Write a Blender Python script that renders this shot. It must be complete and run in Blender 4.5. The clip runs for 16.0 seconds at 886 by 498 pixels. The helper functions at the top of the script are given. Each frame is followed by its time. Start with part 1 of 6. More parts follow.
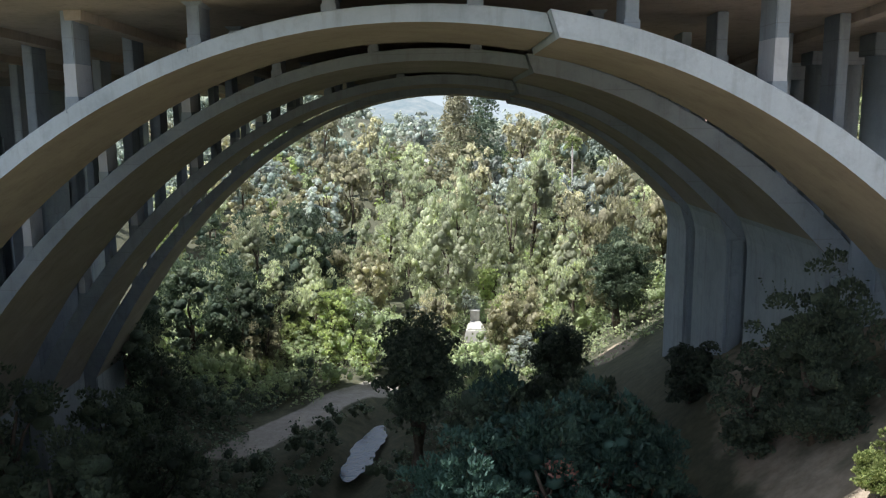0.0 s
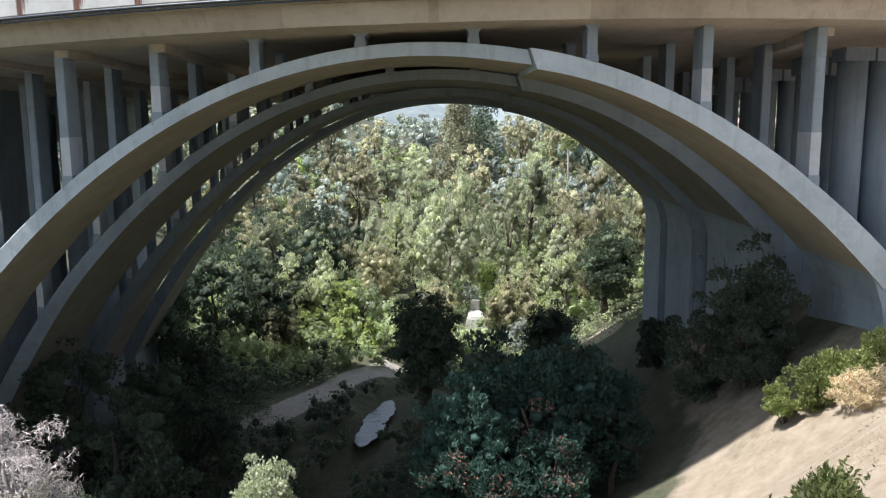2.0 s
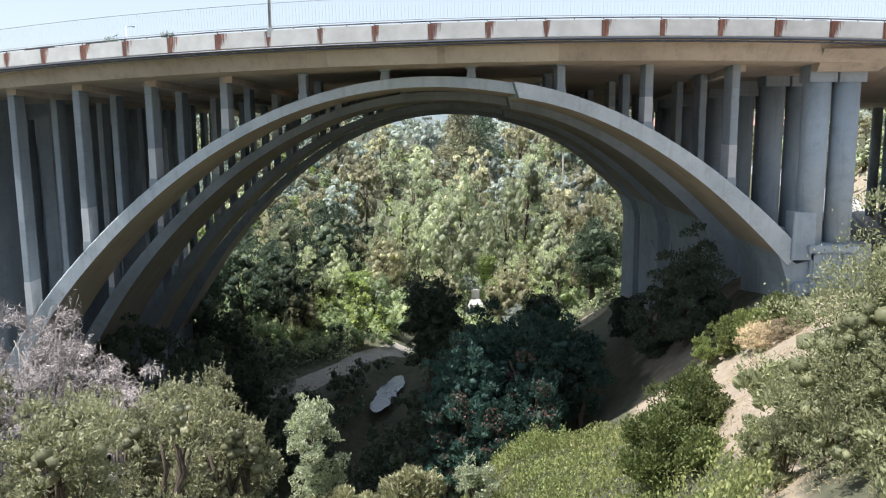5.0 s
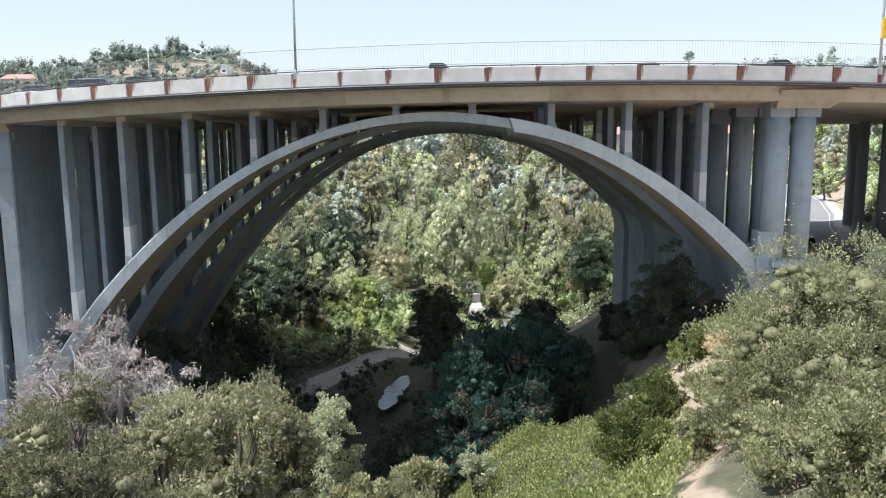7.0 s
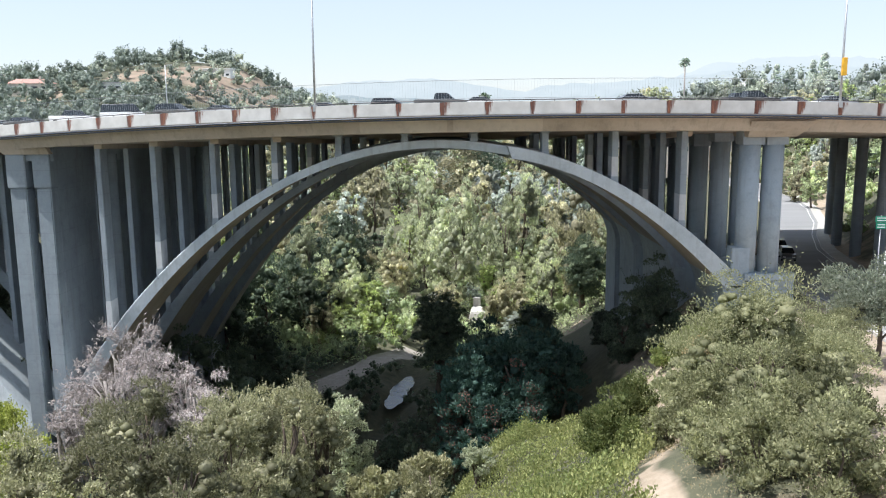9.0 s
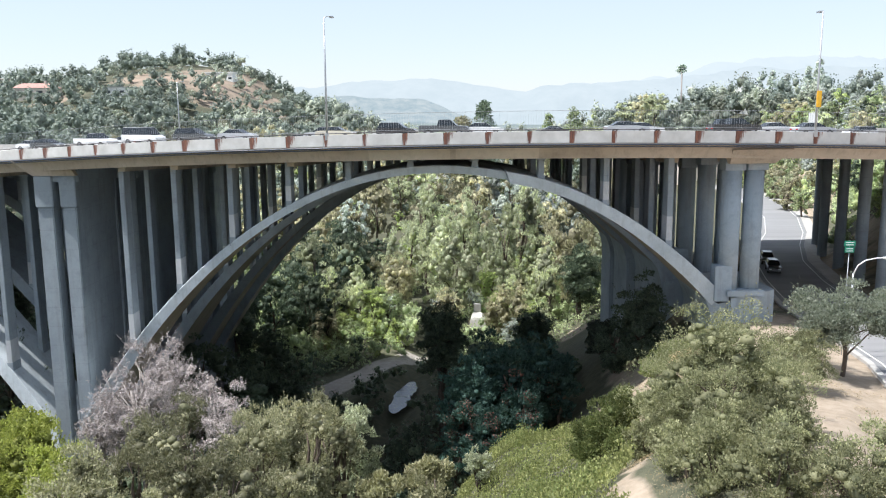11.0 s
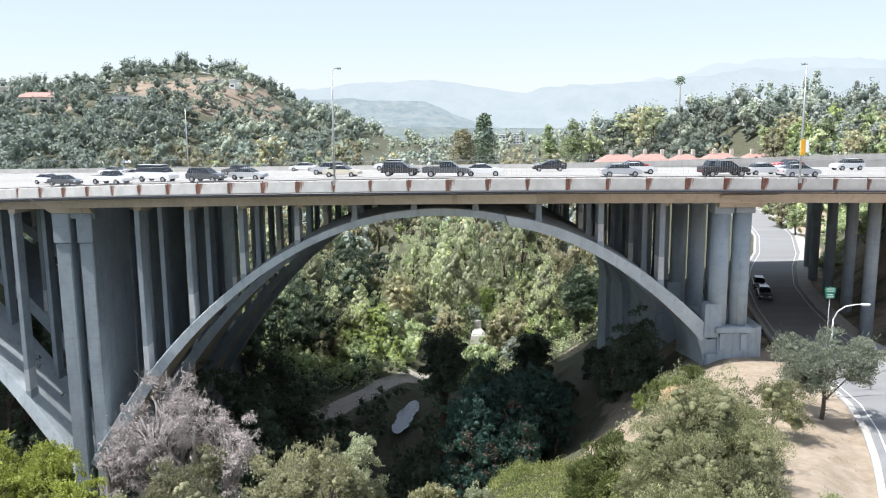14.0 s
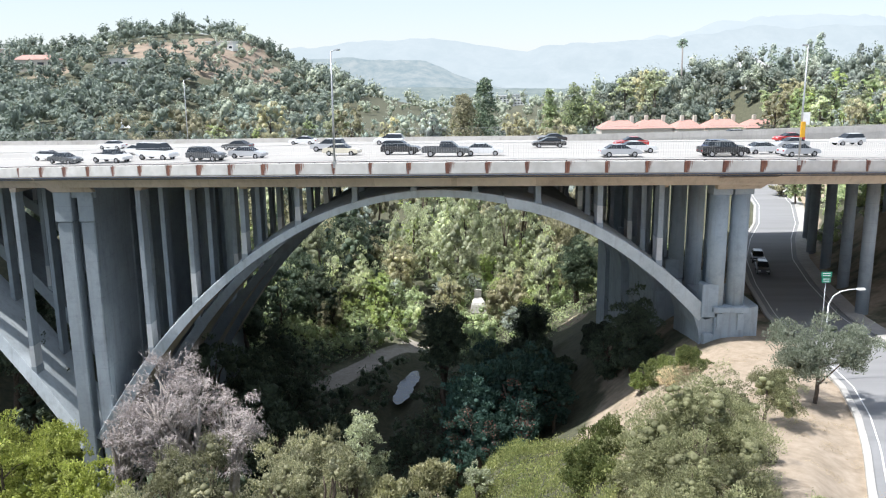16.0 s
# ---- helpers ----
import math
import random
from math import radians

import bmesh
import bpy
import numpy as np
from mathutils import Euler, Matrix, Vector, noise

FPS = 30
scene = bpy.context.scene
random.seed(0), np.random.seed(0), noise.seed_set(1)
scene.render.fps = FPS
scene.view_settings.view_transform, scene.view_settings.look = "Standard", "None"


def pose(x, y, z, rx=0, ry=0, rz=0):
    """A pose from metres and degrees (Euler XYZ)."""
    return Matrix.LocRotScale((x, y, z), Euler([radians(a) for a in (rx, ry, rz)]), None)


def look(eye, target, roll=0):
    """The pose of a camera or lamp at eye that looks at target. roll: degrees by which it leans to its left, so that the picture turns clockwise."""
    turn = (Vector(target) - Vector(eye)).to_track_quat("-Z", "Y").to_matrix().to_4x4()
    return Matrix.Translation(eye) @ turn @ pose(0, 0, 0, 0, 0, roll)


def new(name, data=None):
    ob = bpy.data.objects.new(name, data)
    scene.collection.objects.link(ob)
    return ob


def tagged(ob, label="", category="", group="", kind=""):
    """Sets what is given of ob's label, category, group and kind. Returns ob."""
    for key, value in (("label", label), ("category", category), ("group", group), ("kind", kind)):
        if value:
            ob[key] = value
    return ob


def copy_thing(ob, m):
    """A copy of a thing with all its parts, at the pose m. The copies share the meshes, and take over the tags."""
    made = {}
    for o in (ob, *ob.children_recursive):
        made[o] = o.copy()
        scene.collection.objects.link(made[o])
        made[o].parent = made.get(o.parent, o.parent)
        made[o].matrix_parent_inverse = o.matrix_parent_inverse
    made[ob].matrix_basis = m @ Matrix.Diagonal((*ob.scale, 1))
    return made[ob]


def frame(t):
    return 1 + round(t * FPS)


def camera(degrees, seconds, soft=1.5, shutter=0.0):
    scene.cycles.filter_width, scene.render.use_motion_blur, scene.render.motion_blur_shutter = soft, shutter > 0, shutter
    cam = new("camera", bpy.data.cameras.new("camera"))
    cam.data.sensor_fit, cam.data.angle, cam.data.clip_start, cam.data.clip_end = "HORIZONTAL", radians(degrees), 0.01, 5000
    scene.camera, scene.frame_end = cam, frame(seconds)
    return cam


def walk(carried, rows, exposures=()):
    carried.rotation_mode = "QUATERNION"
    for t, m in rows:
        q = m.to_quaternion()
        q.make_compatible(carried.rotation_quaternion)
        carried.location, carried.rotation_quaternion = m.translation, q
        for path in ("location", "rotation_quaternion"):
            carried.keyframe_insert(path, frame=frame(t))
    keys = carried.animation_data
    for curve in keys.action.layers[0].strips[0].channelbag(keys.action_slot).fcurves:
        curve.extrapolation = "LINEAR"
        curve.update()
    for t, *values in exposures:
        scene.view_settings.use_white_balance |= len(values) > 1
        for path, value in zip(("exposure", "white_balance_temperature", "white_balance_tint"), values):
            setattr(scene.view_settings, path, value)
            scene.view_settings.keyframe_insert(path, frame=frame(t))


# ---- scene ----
cam = camera(57.0, 16.0, soft=1.15)
METRES, EYE, TILT, LEAN, TURN = 57.0, 20.0, 0.0, 0.0, 0.0
ROWS = [
    (0.0, 0.0, 0.0, 0.0, -0.05, -9.22, 0.32),
    (0.5, -0.0015, -0.0521, 0.0034, -0.04, -9.21, 0.32),
    (1.0, -0.0027, -0.0989, 0.0066, -0.03, -9.2, 0.35),
    (1.5, -0.0043, -0.152, 0.0096, -0.02, -9.2, 0.32),
    (2.0, -0.0052, -0.1975, 0.0118, 0.01, -9.2, 0.33),
    (2.5, -0.0062, -0.2481, 0.0149, 0.03, -9.22, 0.33),
    (3.0, -0.0069, -0.2919, 0.0164, 0.05, -9.22, 0.32),
    (3.5, -0.0075, -0.3403, 0.0183, 0.06, -9.24, 0.35),
    (4.0, -0.008, -0.3805, 0.0193, 0.08, -9.25, 0.39),
    (6.5, -0.0127, -0.5701, 0.0731, 0.2, -9.28, 0.44),
    (7.0, -0.0139, -0.6017, 0.0831, 0.21, -9.29, 0.46),
    (7.5, -0.0156, -0.6367, 0.0953, 0.21, -9.3, 0.45),
    (8.0, -0.0171, -0.6668, 0.1061, 0.21, -9.31, 0.46),
    (10.5, -0.0245, -0.8069, 0.1686, 0.21, -9.38, 0.47),
    (11.0, -0.0252, -0.822, 0.1808, 0.21, -9.39, 0.47),
    (11.5, -0.0259, -0.8349, 0.1952, 0.21, -9.39, 0.49),
    (12.0, -0.0267, -0.8451, 0.2084, 0.22, -9.38, 0.47),
    (12.5, -0.0273, -0.8562, 0.2246, 0.23, -9.36, 0.48),
    (13.0, -0.0278, -0.8661, 0.2386, 0.24, -9.36, 0.48),
    (13.5, -0.0281, -0.8761, 0.2532, 0.23, -9.38, 0.49),
    (14.0, -0.0274, -0.8802, 0.2655, 0.24, -9.37, 0.5),
    (14.5, -0.0265, -0.8807, 0.2788, 0.25, -9.36, 0.52),
    (15.0, -0.0265, -0.8811, 0.2876, 0.26, -9.58, 0.52),
    (15.5, -0.0263, -0.8819, 0.298, 0.27, -10.86, 0.54),
    (16.0, -0.0255, -0.8823, 0.3076, 0.27, -12.19, 0.57),
]
walk(cam, [(t, pose(0, 0, EYE, TILT, LEAN, TURN) @ pose(METRES * x, METRES * y, METRES * z, 90 + pitch, roll, yaw)) for t, x, y, z, yaw, pitch, roll in ROWS],
     exposures=[(0.0, 0.92, 6060, 10.2), (3.5, 0.95, 6060, 10.2), (7.0, 0.94, 6060, 10.2), (11.0, 0.94, 6060, 10.2), (16.0, 0.94, 6060, 10.2)])

# ---- daylight ----
SUN_WAY = Vector((-0.52, -0.14, 1.0)).normalized()
world = bpy.data.worlds.new("sky")
scene.world = world
world.use_nodes = True
wn = world.node_tree.nodes
sky = wn.new("ShaderNodeTexSky")
sky.sky_type = "NISHITA"
sky.sun_disc = False
sky.sun_elevation = math.asin(SUN_WAY.z)
sky.sun_rotation = math.atan2(SUN_WAY.x, SUN_WAY.y)
sky.dust_density, sky.air_density = 0.3, 1.1
haze = wn.new("ShaderNodeMix")
haze.data_type = "RGBA"
haze.inputs[0].default_value = 0.7
haze.inputs[7].default_value = (3.95, 4.15, 4.45, 1)
world.node_tree.links.new(sky.outputs[0], haze.inputs[6])
wn["Background"].inputs["Strength"].default_value = 0.105
world.node_tree.links.new(haze.outputs[2], wn["Background"].inputs["Color"])
sun = new("sun", bpy.data.lights.new("sun", "SUN"))
sun.data.energy, sun.data.angle, sun.data.color = 4.1, radians(0.53), (1.0, 0.95, 0.88)
sun.matrix_world = look(SUN_WAY * 200, (0, 0, 0))


# ---- materials ----
def material(name, rough=0.8, metal=0.0):
    m = bpy.data.materials.new(name)
    m.use_nodes = True
    b = m.node_tree.nodes["Principled BSDF"]
    b.inputs["Roughness"].default_value = rough
    b.inputs["Metallic"].default_value = metal
    return m, m.node_tree.nodes, m.node_tree.links, b


def noise_tex(n, l, scale, detail=4.0, rough=0.6, coords="Object", stretch=None):
    tc = n.new("ShaderNodeTexCoord") if coords != "Position" else n.new("ShaderNodeNewGeometry")
    out = tc.outputs[coords]
    if stretch:
        mp = n.new("ShaderNodeMapping")
        mp.inputs["Scale"].default_value = stretch
        l.new(out, mp.inputs["Vector"])
        out = mp.outputs[0]
    t = n.new("ShaderNodeTexNoise")
    t.inputs["Scale"].default_value, t.inputs["Detail"].default_value, t.inputs["Roughness"].default_value = scale, detail, rough
    l.new(out, t.inputs["Vector"])
    return t.outputs["Fac"]


def ramp(n, l, fac, stops):
    r = n.new("ShaderNodeValToRGB")
    e = r.color_ramp.elements
    while len(e) < len(stops):
        e.new(0.5)
    for el, (p, c) in zip(e, stops):
        el.position, el.color = p, (*c, 1)
    l.new(fac, r.inputs["Fac"])
    return r.outputs["Color"]


def mix(n, l, fac, a, b, mode="MIX"):
    x = n.new("ShaderNodeMix")
    x.data_type, x.blend_type = "RGBA", mode
    for sock, val in ((x.inputs[0], fac), (x.inputs[6], a), (x.inputs[7], b)):
        if isinstance(val, (int, float)):
            sock.default_value = val
        elif isinstance(val, tuple):
            sock.default_value = (*val, 1)
        else:
            l.new(val, sock)
    return x.outputs[2]


def maths(n, l, op, a, b=0.0, c=0.0):
    x = n.new("ShaderNodeMath")
    x.operation = op
    for sock, val in zip(x.inputs, (a, b, c)):
        if isinstance(val, (int, float)):
            sock.default_value = val
        else:
            l.new(val, sock)
    return x.outputs[0]


def bump(n, l, b, height, strength=0.3, distance=0.05):
    x = n.new("ShaderNodeBump")
    x.inputs["Strength"].default_value, x.inputs["Distance"].default_value = strength, distance
    l.new(height, x.inputs["Height"])
    l.new(x.outputs[0], b.inputs["Normal"])


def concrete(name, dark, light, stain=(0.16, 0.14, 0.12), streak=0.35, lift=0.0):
    """Cast concrete: cloudy tone, fine grain, vertical rain streaks."""
    m, n, l, b = material(name, 0.88)
    big = noise_tex(n, l, 0.22, 5, 0.6, "Position")
    col = ramp(n, l, big, [(0.3, dark), (0.7, light)])
    fine = noise_tex(n, l, 6.0, 4, 0.7, "Position")
    col = mix(n, l, 0.25, col, ramp(n, l, fine, [(0.3, dark), (0.75, light)]))
    run = noise_tex(n, l, 1.0, 5, 0.65, "Position", (1.6, 1.6, 0.12))
    mask = ramp(n, l, run, [(0.52, (0, 0, 0)), (0.72, (streak, streak, streak))])
    col = mix(n, l, mask, col, stain)
    blot = noise_tex(n, l, 0.6, 7, 0.75, "Position")
    col = mix(n, l, ramp(n, l, blot, [(0.5, (0, 0, 0)), (0.72, (0.45, 0.45, 0.45))]), col, tuple(c * 0.6 for c in dark))
    if lift:
        geo = n.new("ShaderNodeNewGeometry")
        sep = n.new("ShaderNodeSeparateXYZ")
        l.new(geo.outputs["Position"], sep.inputs[0])
        seam = maths(n, l, "FRACT", maths(n, l, "DIVIDE", sep.outputs[2], lift))
        seam = maths(n, l, "MULTIPLY", maths(n, l, "GREATER_THAN", seam, 0.982), 0.3)
        col = mix(n, l, seam, col, stain)
    l.new(col, b.inputs["Base Color"])
    bump(n, l, b, fine, 0.35, 0.03)
    return m


def plain(name, color, rough=0.6, metal=0.0, vary=0.15):
    m, n, l, b = material(name, rough, metal)
    f = noise_tex(n, l, 3.0, 5, 0.6, "Position")
    lo = tuple(c * (1 - vary) for c in color)
    hi = tuple(min(1, c * (1 + vary)) for c in color)
    l.new(ramp(n, l, f, [(0.3, lo), (0.7, hi)]), b.inputs["Base Color"])
    return m


def foliage(name, shades, clump=0.35, through_light=0.4, gloss=0.55, grain=0.0):
    """Leaves: each leaf has its own shade, clumps drift in tone, some light passes through."""
    m, n, l, b = material(name, gloss)
    geo = n.new("ShaderNodeNewGeometry")
    info = n.new("ShaderNodeObjectInfo")
    col = ramp(n, l, geo.outputs["Random Per Island"], [(i / max(1, len(shades) - 1), (c[0], c[1], 1.04 * c[2])) for i, c in enumerate(shades)])
    cl = noise_tex(n, l, clump, 3, 0.6, "Position")
    tone = maths(n, l, "MULTIPLY_ADD", cl, 2.0, 0.6)
    tone = maths(n, l, "MULTIPLY", tone, maths(n, l, "MULTIPLY_ADD", info.outputs["Random"], 0.8, 0.6))
    if grain:
        fine = noise_tex(n, l, grain, 5, 0.75, "Position")
        tone = maths(n, l, "MULTIPLY", tone, maths(n, l, "MULTIPLY_ADD", fine, 1.1, 0.55))
        bump(n, l, b, fine, 0.8, 0.6)
    g = n.new("ShaderNodeCombineColor")
    for s in g.inputs[:3]:
        l.new(tone, s)
    col = mix(n, l, 1.0, col, g.outputs[0], "MULTIPLY")
    l.new(col, b.inputs["Base Color"])
    b.inputs["Specular IOR Level"].default_value = 0.3
    tr = n.new("ShaderNodeBsdfTranslucent")
    l.new(mix(n, l, 1.0, col, (1.06, 1.12, 0.95), "MULTIPLY"), tr.inputs["Color"])
    ms = n.new("ShaderNodeMixShader")
    ms.inputs[0].default_value = through_light
    l.new(b.outputs[0], ms.inputs[1])
    l.new(tr.outputs[0], ms.inputs[2])
    l.new(ms.outputs[0], n["Material Output"].inputs["Surface"])
    return m


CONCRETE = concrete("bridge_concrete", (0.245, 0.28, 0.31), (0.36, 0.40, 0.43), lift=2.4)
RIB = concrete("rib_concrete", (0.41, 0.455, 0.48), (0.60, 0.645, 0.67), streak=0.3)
# rib concrete browned: warm light bounced off the ground, painted into the underside
SOFFIT = concrete("soffit_bounce_tint", (0.32, 0.268, 0.207), (0.44, 0.377, 0.297), streak=0.2)
# soffit of the inner ribs, the deck's shade put into its colour
SHADED_SOFFIT = concrete("shaded_soffit", (0.225, 0.195, 0.16), (0.325, 0.288, 0.24), streak=0.2)
GIRDER = concrete("girder_concrete", (0.40, 0.33, 0.255), (0.56, 0.47, 0.38))
PATCH = concrete("painted_patch", (0.48, 0.49, 0.50), (0.58, 0.585, 0.59), streak=0.1)
FACE_PAINT = concrete("girder_paint", (0.50, 0.42, 0.33), (0.62, 0.54, 0.44), streak=0.2)
BLOCK = concrete("abutment_concrete", (0.29, 0.345, 0.39), (0.41, 0.47, 0.52))
# BLOCK a tone darker, with the shade under the arch in its colour
ABUTMENT = concrete("shaded_arch_foot_concrete", (0.27, 0.315, 0.35), (0.38, 0.43, 0.465))
KERB = concrete("kerb_concrete", (0.36, 0.345, 0.32), (0.50, 0.485, 0.46))
STEEL = plain("galvanised_steel", (0.45, 0.46, 0.47), 0.45, 0.7)
DARK_PIPE = plain("dark_pipe", (0.045, 0.055, 0.075), 0.4)
RAIL = plain("dark_rail", (0.08, 0.075, 0.075), 0.5)
BARK = plain("bark", (0.11, 0.085, 0.065), 0.95, 0, 0.4)
PALE_BARK = plain("pale_bark", (0.30, 0.27, 0.25), 0.95, 0, 0.3)
WATER, wnn, wl, wb = material("water", 0.03)
# IOR above water's brightens the reflection; reflected sky blue painted into the base
wb.inputs["IOR"].default_value = 1.5
wb.inputs["Base Color"].default_value = (0.012, 0.045, 0.085, 1)
bump(wnn, wl, wb, noise_tex(wnn, wl, 1.1, 4, 0.6, "Position"), 0.5, 0.12)


def parapet_material():
    """Pale barrier concrete with rust running down from the drain slot at one end."""
    m, n, l, b = material("parapet_concrete", 0.85)
    tc = n.new("ShaderNodeTexCoord")
    info = n.new("ShaderNodeObjectInfo")
    sep = n.new("ShaderNodeSeparateXYZ")
    l.new(tc.outputs["Object"], sep.inputs[0])
    base = ramp(n, l, noise_tex(n, l, 0.7, 5, 0.6, "Position"), [(0.3, (0.50, 0.485, 0.46)), (0.7, (0.66, 0.645, 0.62))])
    run = noise_tex(n, l, 1.0, 6, 0.75, "Position", (9.0, 9.0, 0.6))
    amount = maths(n, l, "MULTIPLY_ADD", info.outputs["Random"], 0.75, 0.4)
    amount = maths(n, l, "MULTIPLY", amount, maths(n, l, "MULTIPLY_ADD", sep.outputs[2], 0.6, 1.1))
    away = maths(n, l, "ABSOLUTE", maths(n, l, "SUBTRACT", sep.outputs[0], 0.22))
    near = maths(n, l, "SUBTRACT", 1.0, maths(n, l, "DIVIDE", away, amount))
    edge = maths(n, l, "ADD", near, maths(n, l, "MULTIPLY", maths(n, l, "SUBTRACT", run, 0.5), 2.6))
    mask = ramp(n, l, edge, [(0.2, (0, 0, 0)), (0.62, (0.95, 0.95, 0.95))])
    rust = ramp(n, l, run, [(0.38, (0.06, 0.022, 0.016)), (0.55, (0.17, 0.055, 0.03)), (0.72, (0.42, 0.19, 0.09))])
    l.new(mix(n, l, mask, base, rust), b.inputs["Base Color"])
    bump(n, l, b, noise_tex(n, l, 5.0, 4, 0.7, "Position"), 0.3, 0.03)
    return m


PARAPET = parapet_material()
PARAPET_PALE = concrete("bleached_concrete", (0.42, 0.40, 0.37), (0.56, 0.54, 0.50), streak=0.15)


def road_material(name, lo, hi):
    m, n, l, b = material(name, 0.85)
    a = ramp(n, l, noise_tex(n, l, 0.15, 6, 0.65, "Position", (0.25, 1.6, 1)), [(0.3, lo), (0.7, hi)])
    f = noise_tex(n, l, 9.0, 4, 0.8, "Position")
    l.new(mix(n, l, 0.2, a, ramp(n, l, f, [(0.3, lo), (0.7, hi)])), b.inputs["Base Color"])
    bump(n, l, b, f, 0.2, 0.01)
    return m


DECK_ROAD = road_material("deck_concrete", (0.305, 0.292, 0.272), (0.395, 0.38, 0.355))
ASPHALT = road_material("asphalt", (0.19, 0.19, 0.192), (0.27, 0.27, 0.272))
WHITE_LINE = plain("road_paint", (0.75, 0.75, 0.73), 0.7, 0, 0.1)


def ground_material():
    m, n, l, b = material("soil", 0.97)
    at = n.new("ShaderNodeAttribute")
    at.attribute_name = "cover"
    sep = n.new("ShaderNodeSeparateColor")
    l.new(at.outputs["Color"], sep.inputs[0])
    grain = noise_tex(n, l, 0.9, 7, 0.7, "Position")
    patch = noise_tex(n, l, 0.12, 5, 0.65, "Position")
    litter = ramp(n, l, grain, [(0.3, (0.045, 0.052, 0.03)), (0.7, (0.12, 0.115, 0.07))])
    dirt = ramp(n, l, grain, [(0.3, (0.25, 0.198, 0.14)), (0.7, (0.40, 0.33, 0.255))])
    sand = ramp(n, l, grain, [(0.3, (0.27, 0.245, 0.215)), (0.7, (0.42, 0.385, 0.34))])
    scrub = ramp(n, l, patch, [(0.35, (0.30, 0.225, 0.17)), (0.65, (0.20, 0.17, 0.12))])
    wob = maths(n, l, "MULTIPLY", maths(n, l, "SUBTRACT", patch, 0.5), 0.9)
    col = litter
    for i, c in enumerate((dirt, sand, scrub)):
        f = ramp(n, l, maths(n, l, "ADD", sep.outputs[i], wob), [(0.42, (0, 0, 0)), (0.58, (1, 1, 1))])
        col = mix(n, l, f, col, c)
    l.new(col, b.inputs["Base Color"])
    bump(n, l, b, grain, 0.6, 0.15)
    return m


SOIL = ground_material()
OLIVE = foliage("olive_leaves", [(0.102, 0.102, 0.056), (0.190, 0.186, 0.108), (0.285, 0.268, 0.172)], 0.6)
OAK = foliage("oak_leaves", [(0.095, 0.100, 0.050), (0.172, 0.174, 0.092), (0.232, 0.228, 0.128)], 0.6)
GREY_OAK = foliage("grey_oak_leaves", [(0.090, 0.105, 0.072), (0.150, 0.165, 0.120), (0.218, 0.232, 0.178)], 0.7)
DEAD = foliage("dead_twigs", [(0.155, 0.134, 0.124), (0.235, 0.208, 0.194), (0.310, 0.278, 0.260)], 0.5, 0.1, 0.9)
LIME = foliage("lime_leaves", [(0.140, 0.160, 0.036), (0.225, 0.250, 0.060), (0.320, 0.330, 0.090)], 0.5)
SILVER = foliage("silver_leaves", [(0.190, 0.212, 0.140), (0.330, 0.348, 0.232), (0.475, 0.482, 0.350)], 0.8)
BUSH = foliage("bush_leaves", [(0.068, 0.088, 0.030), (0.128, 0.150, 0.052), (0.205, 0.218, 0.085)], 0.6)
TEAL = foliage("teal_leaves", [(0.026, 0.052, 0.042), (0.042, 0.078, 0.062), (0.062, 0.106, 0.082)], 0.5)
RED_DEAD = foliage("withered_leaves", [(0.085, 0.040, 0.030), (0.14, 0.068, 0.052)], 0.5, 0.15)
IVY = foliage("ivy_leaves", [(0.105, 0.122, 0.046), (0.176, 0.192, 0.073), (0.262, 0.265, 0.108)], 0.35)
DRY = foliage("dry_grass", [(0.20, 0.155, 0.085), (0.30, 0.235, 0.14), (0.37, 0.31, 0.205)], 0.6, 0.2, 0.9)
WOODS = [
    foliage("alder_leaves", [(0.145, 0.176, 0.098), (0.255, 0.290, 0.168), (0.320, 0.340, 0.190)], 0.35, 0.4, 0.55, 1.6),
    foliage("willow_leaves", [(0.225, 0.245, 0.158), (0.325, 0.335, 0.225), (0.400, 0.405, 0.265)], 0.35, 0.4, 0.55, 1.6),
    foliage("sycamore_leaves", [(0.170, 0.205, 0.085), (0.300, 0.340, 0.145), (0.370, 0.400, 0.165)], 0.35, 0.4, 0.55, 1.6),
    foliage("brown_oak_leaves", [(0.175, 0.166, 0.105), (0.295, 0.276, 0.178), (0.375, 0.345, 0.225)], 0.35, 0.35, 0.6, 1.6),
    foliage("grey_willow_leaves", [(0.185, 0.205, 0.180), (0.300, 0.320, 0.290), (0.340, 0.350, 0.300)], 0.35, 0.35, 0.6, 1.6),
    # also worn by growth under the bridge, where its darkness stands in for shade
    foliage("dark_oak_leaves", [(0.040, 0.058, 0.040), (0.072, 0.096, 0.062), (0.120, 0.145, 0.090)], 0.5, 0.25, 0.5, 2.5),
]
# leaves of the far woods, distance haze painted in as paler, bluer shades
HILL_PALE = foliage("hazed_scrub_leaves", [(0.155, 0.172, 0.128), (0.190, 0.206, 0.156), (0.230, 0.240, 0.188)], 0.04, 0.2, 0.7, 0.7)
HILL_LEAF = foliage("hazed_hill_leaves", [(0.155, 0.188, 0.154), (0.196, 0.228, 0.184), (0.240, 0.267, 0.218)], 0.03, 0.2, 0.7, 0.7)


# ---- building helpers ----
def from_lists(name, verts, faces, mat, smooth=False):
    me = bpy.data.meshes.new(name)
    me.from_pydata([tuple(v) for v in verts], [], faces)
    me.materials.append(mat)
    if smooth:
        me.polygons.foreach_set("use_smooth", [True] * len(me.polygons))
    me.validate()
    return me


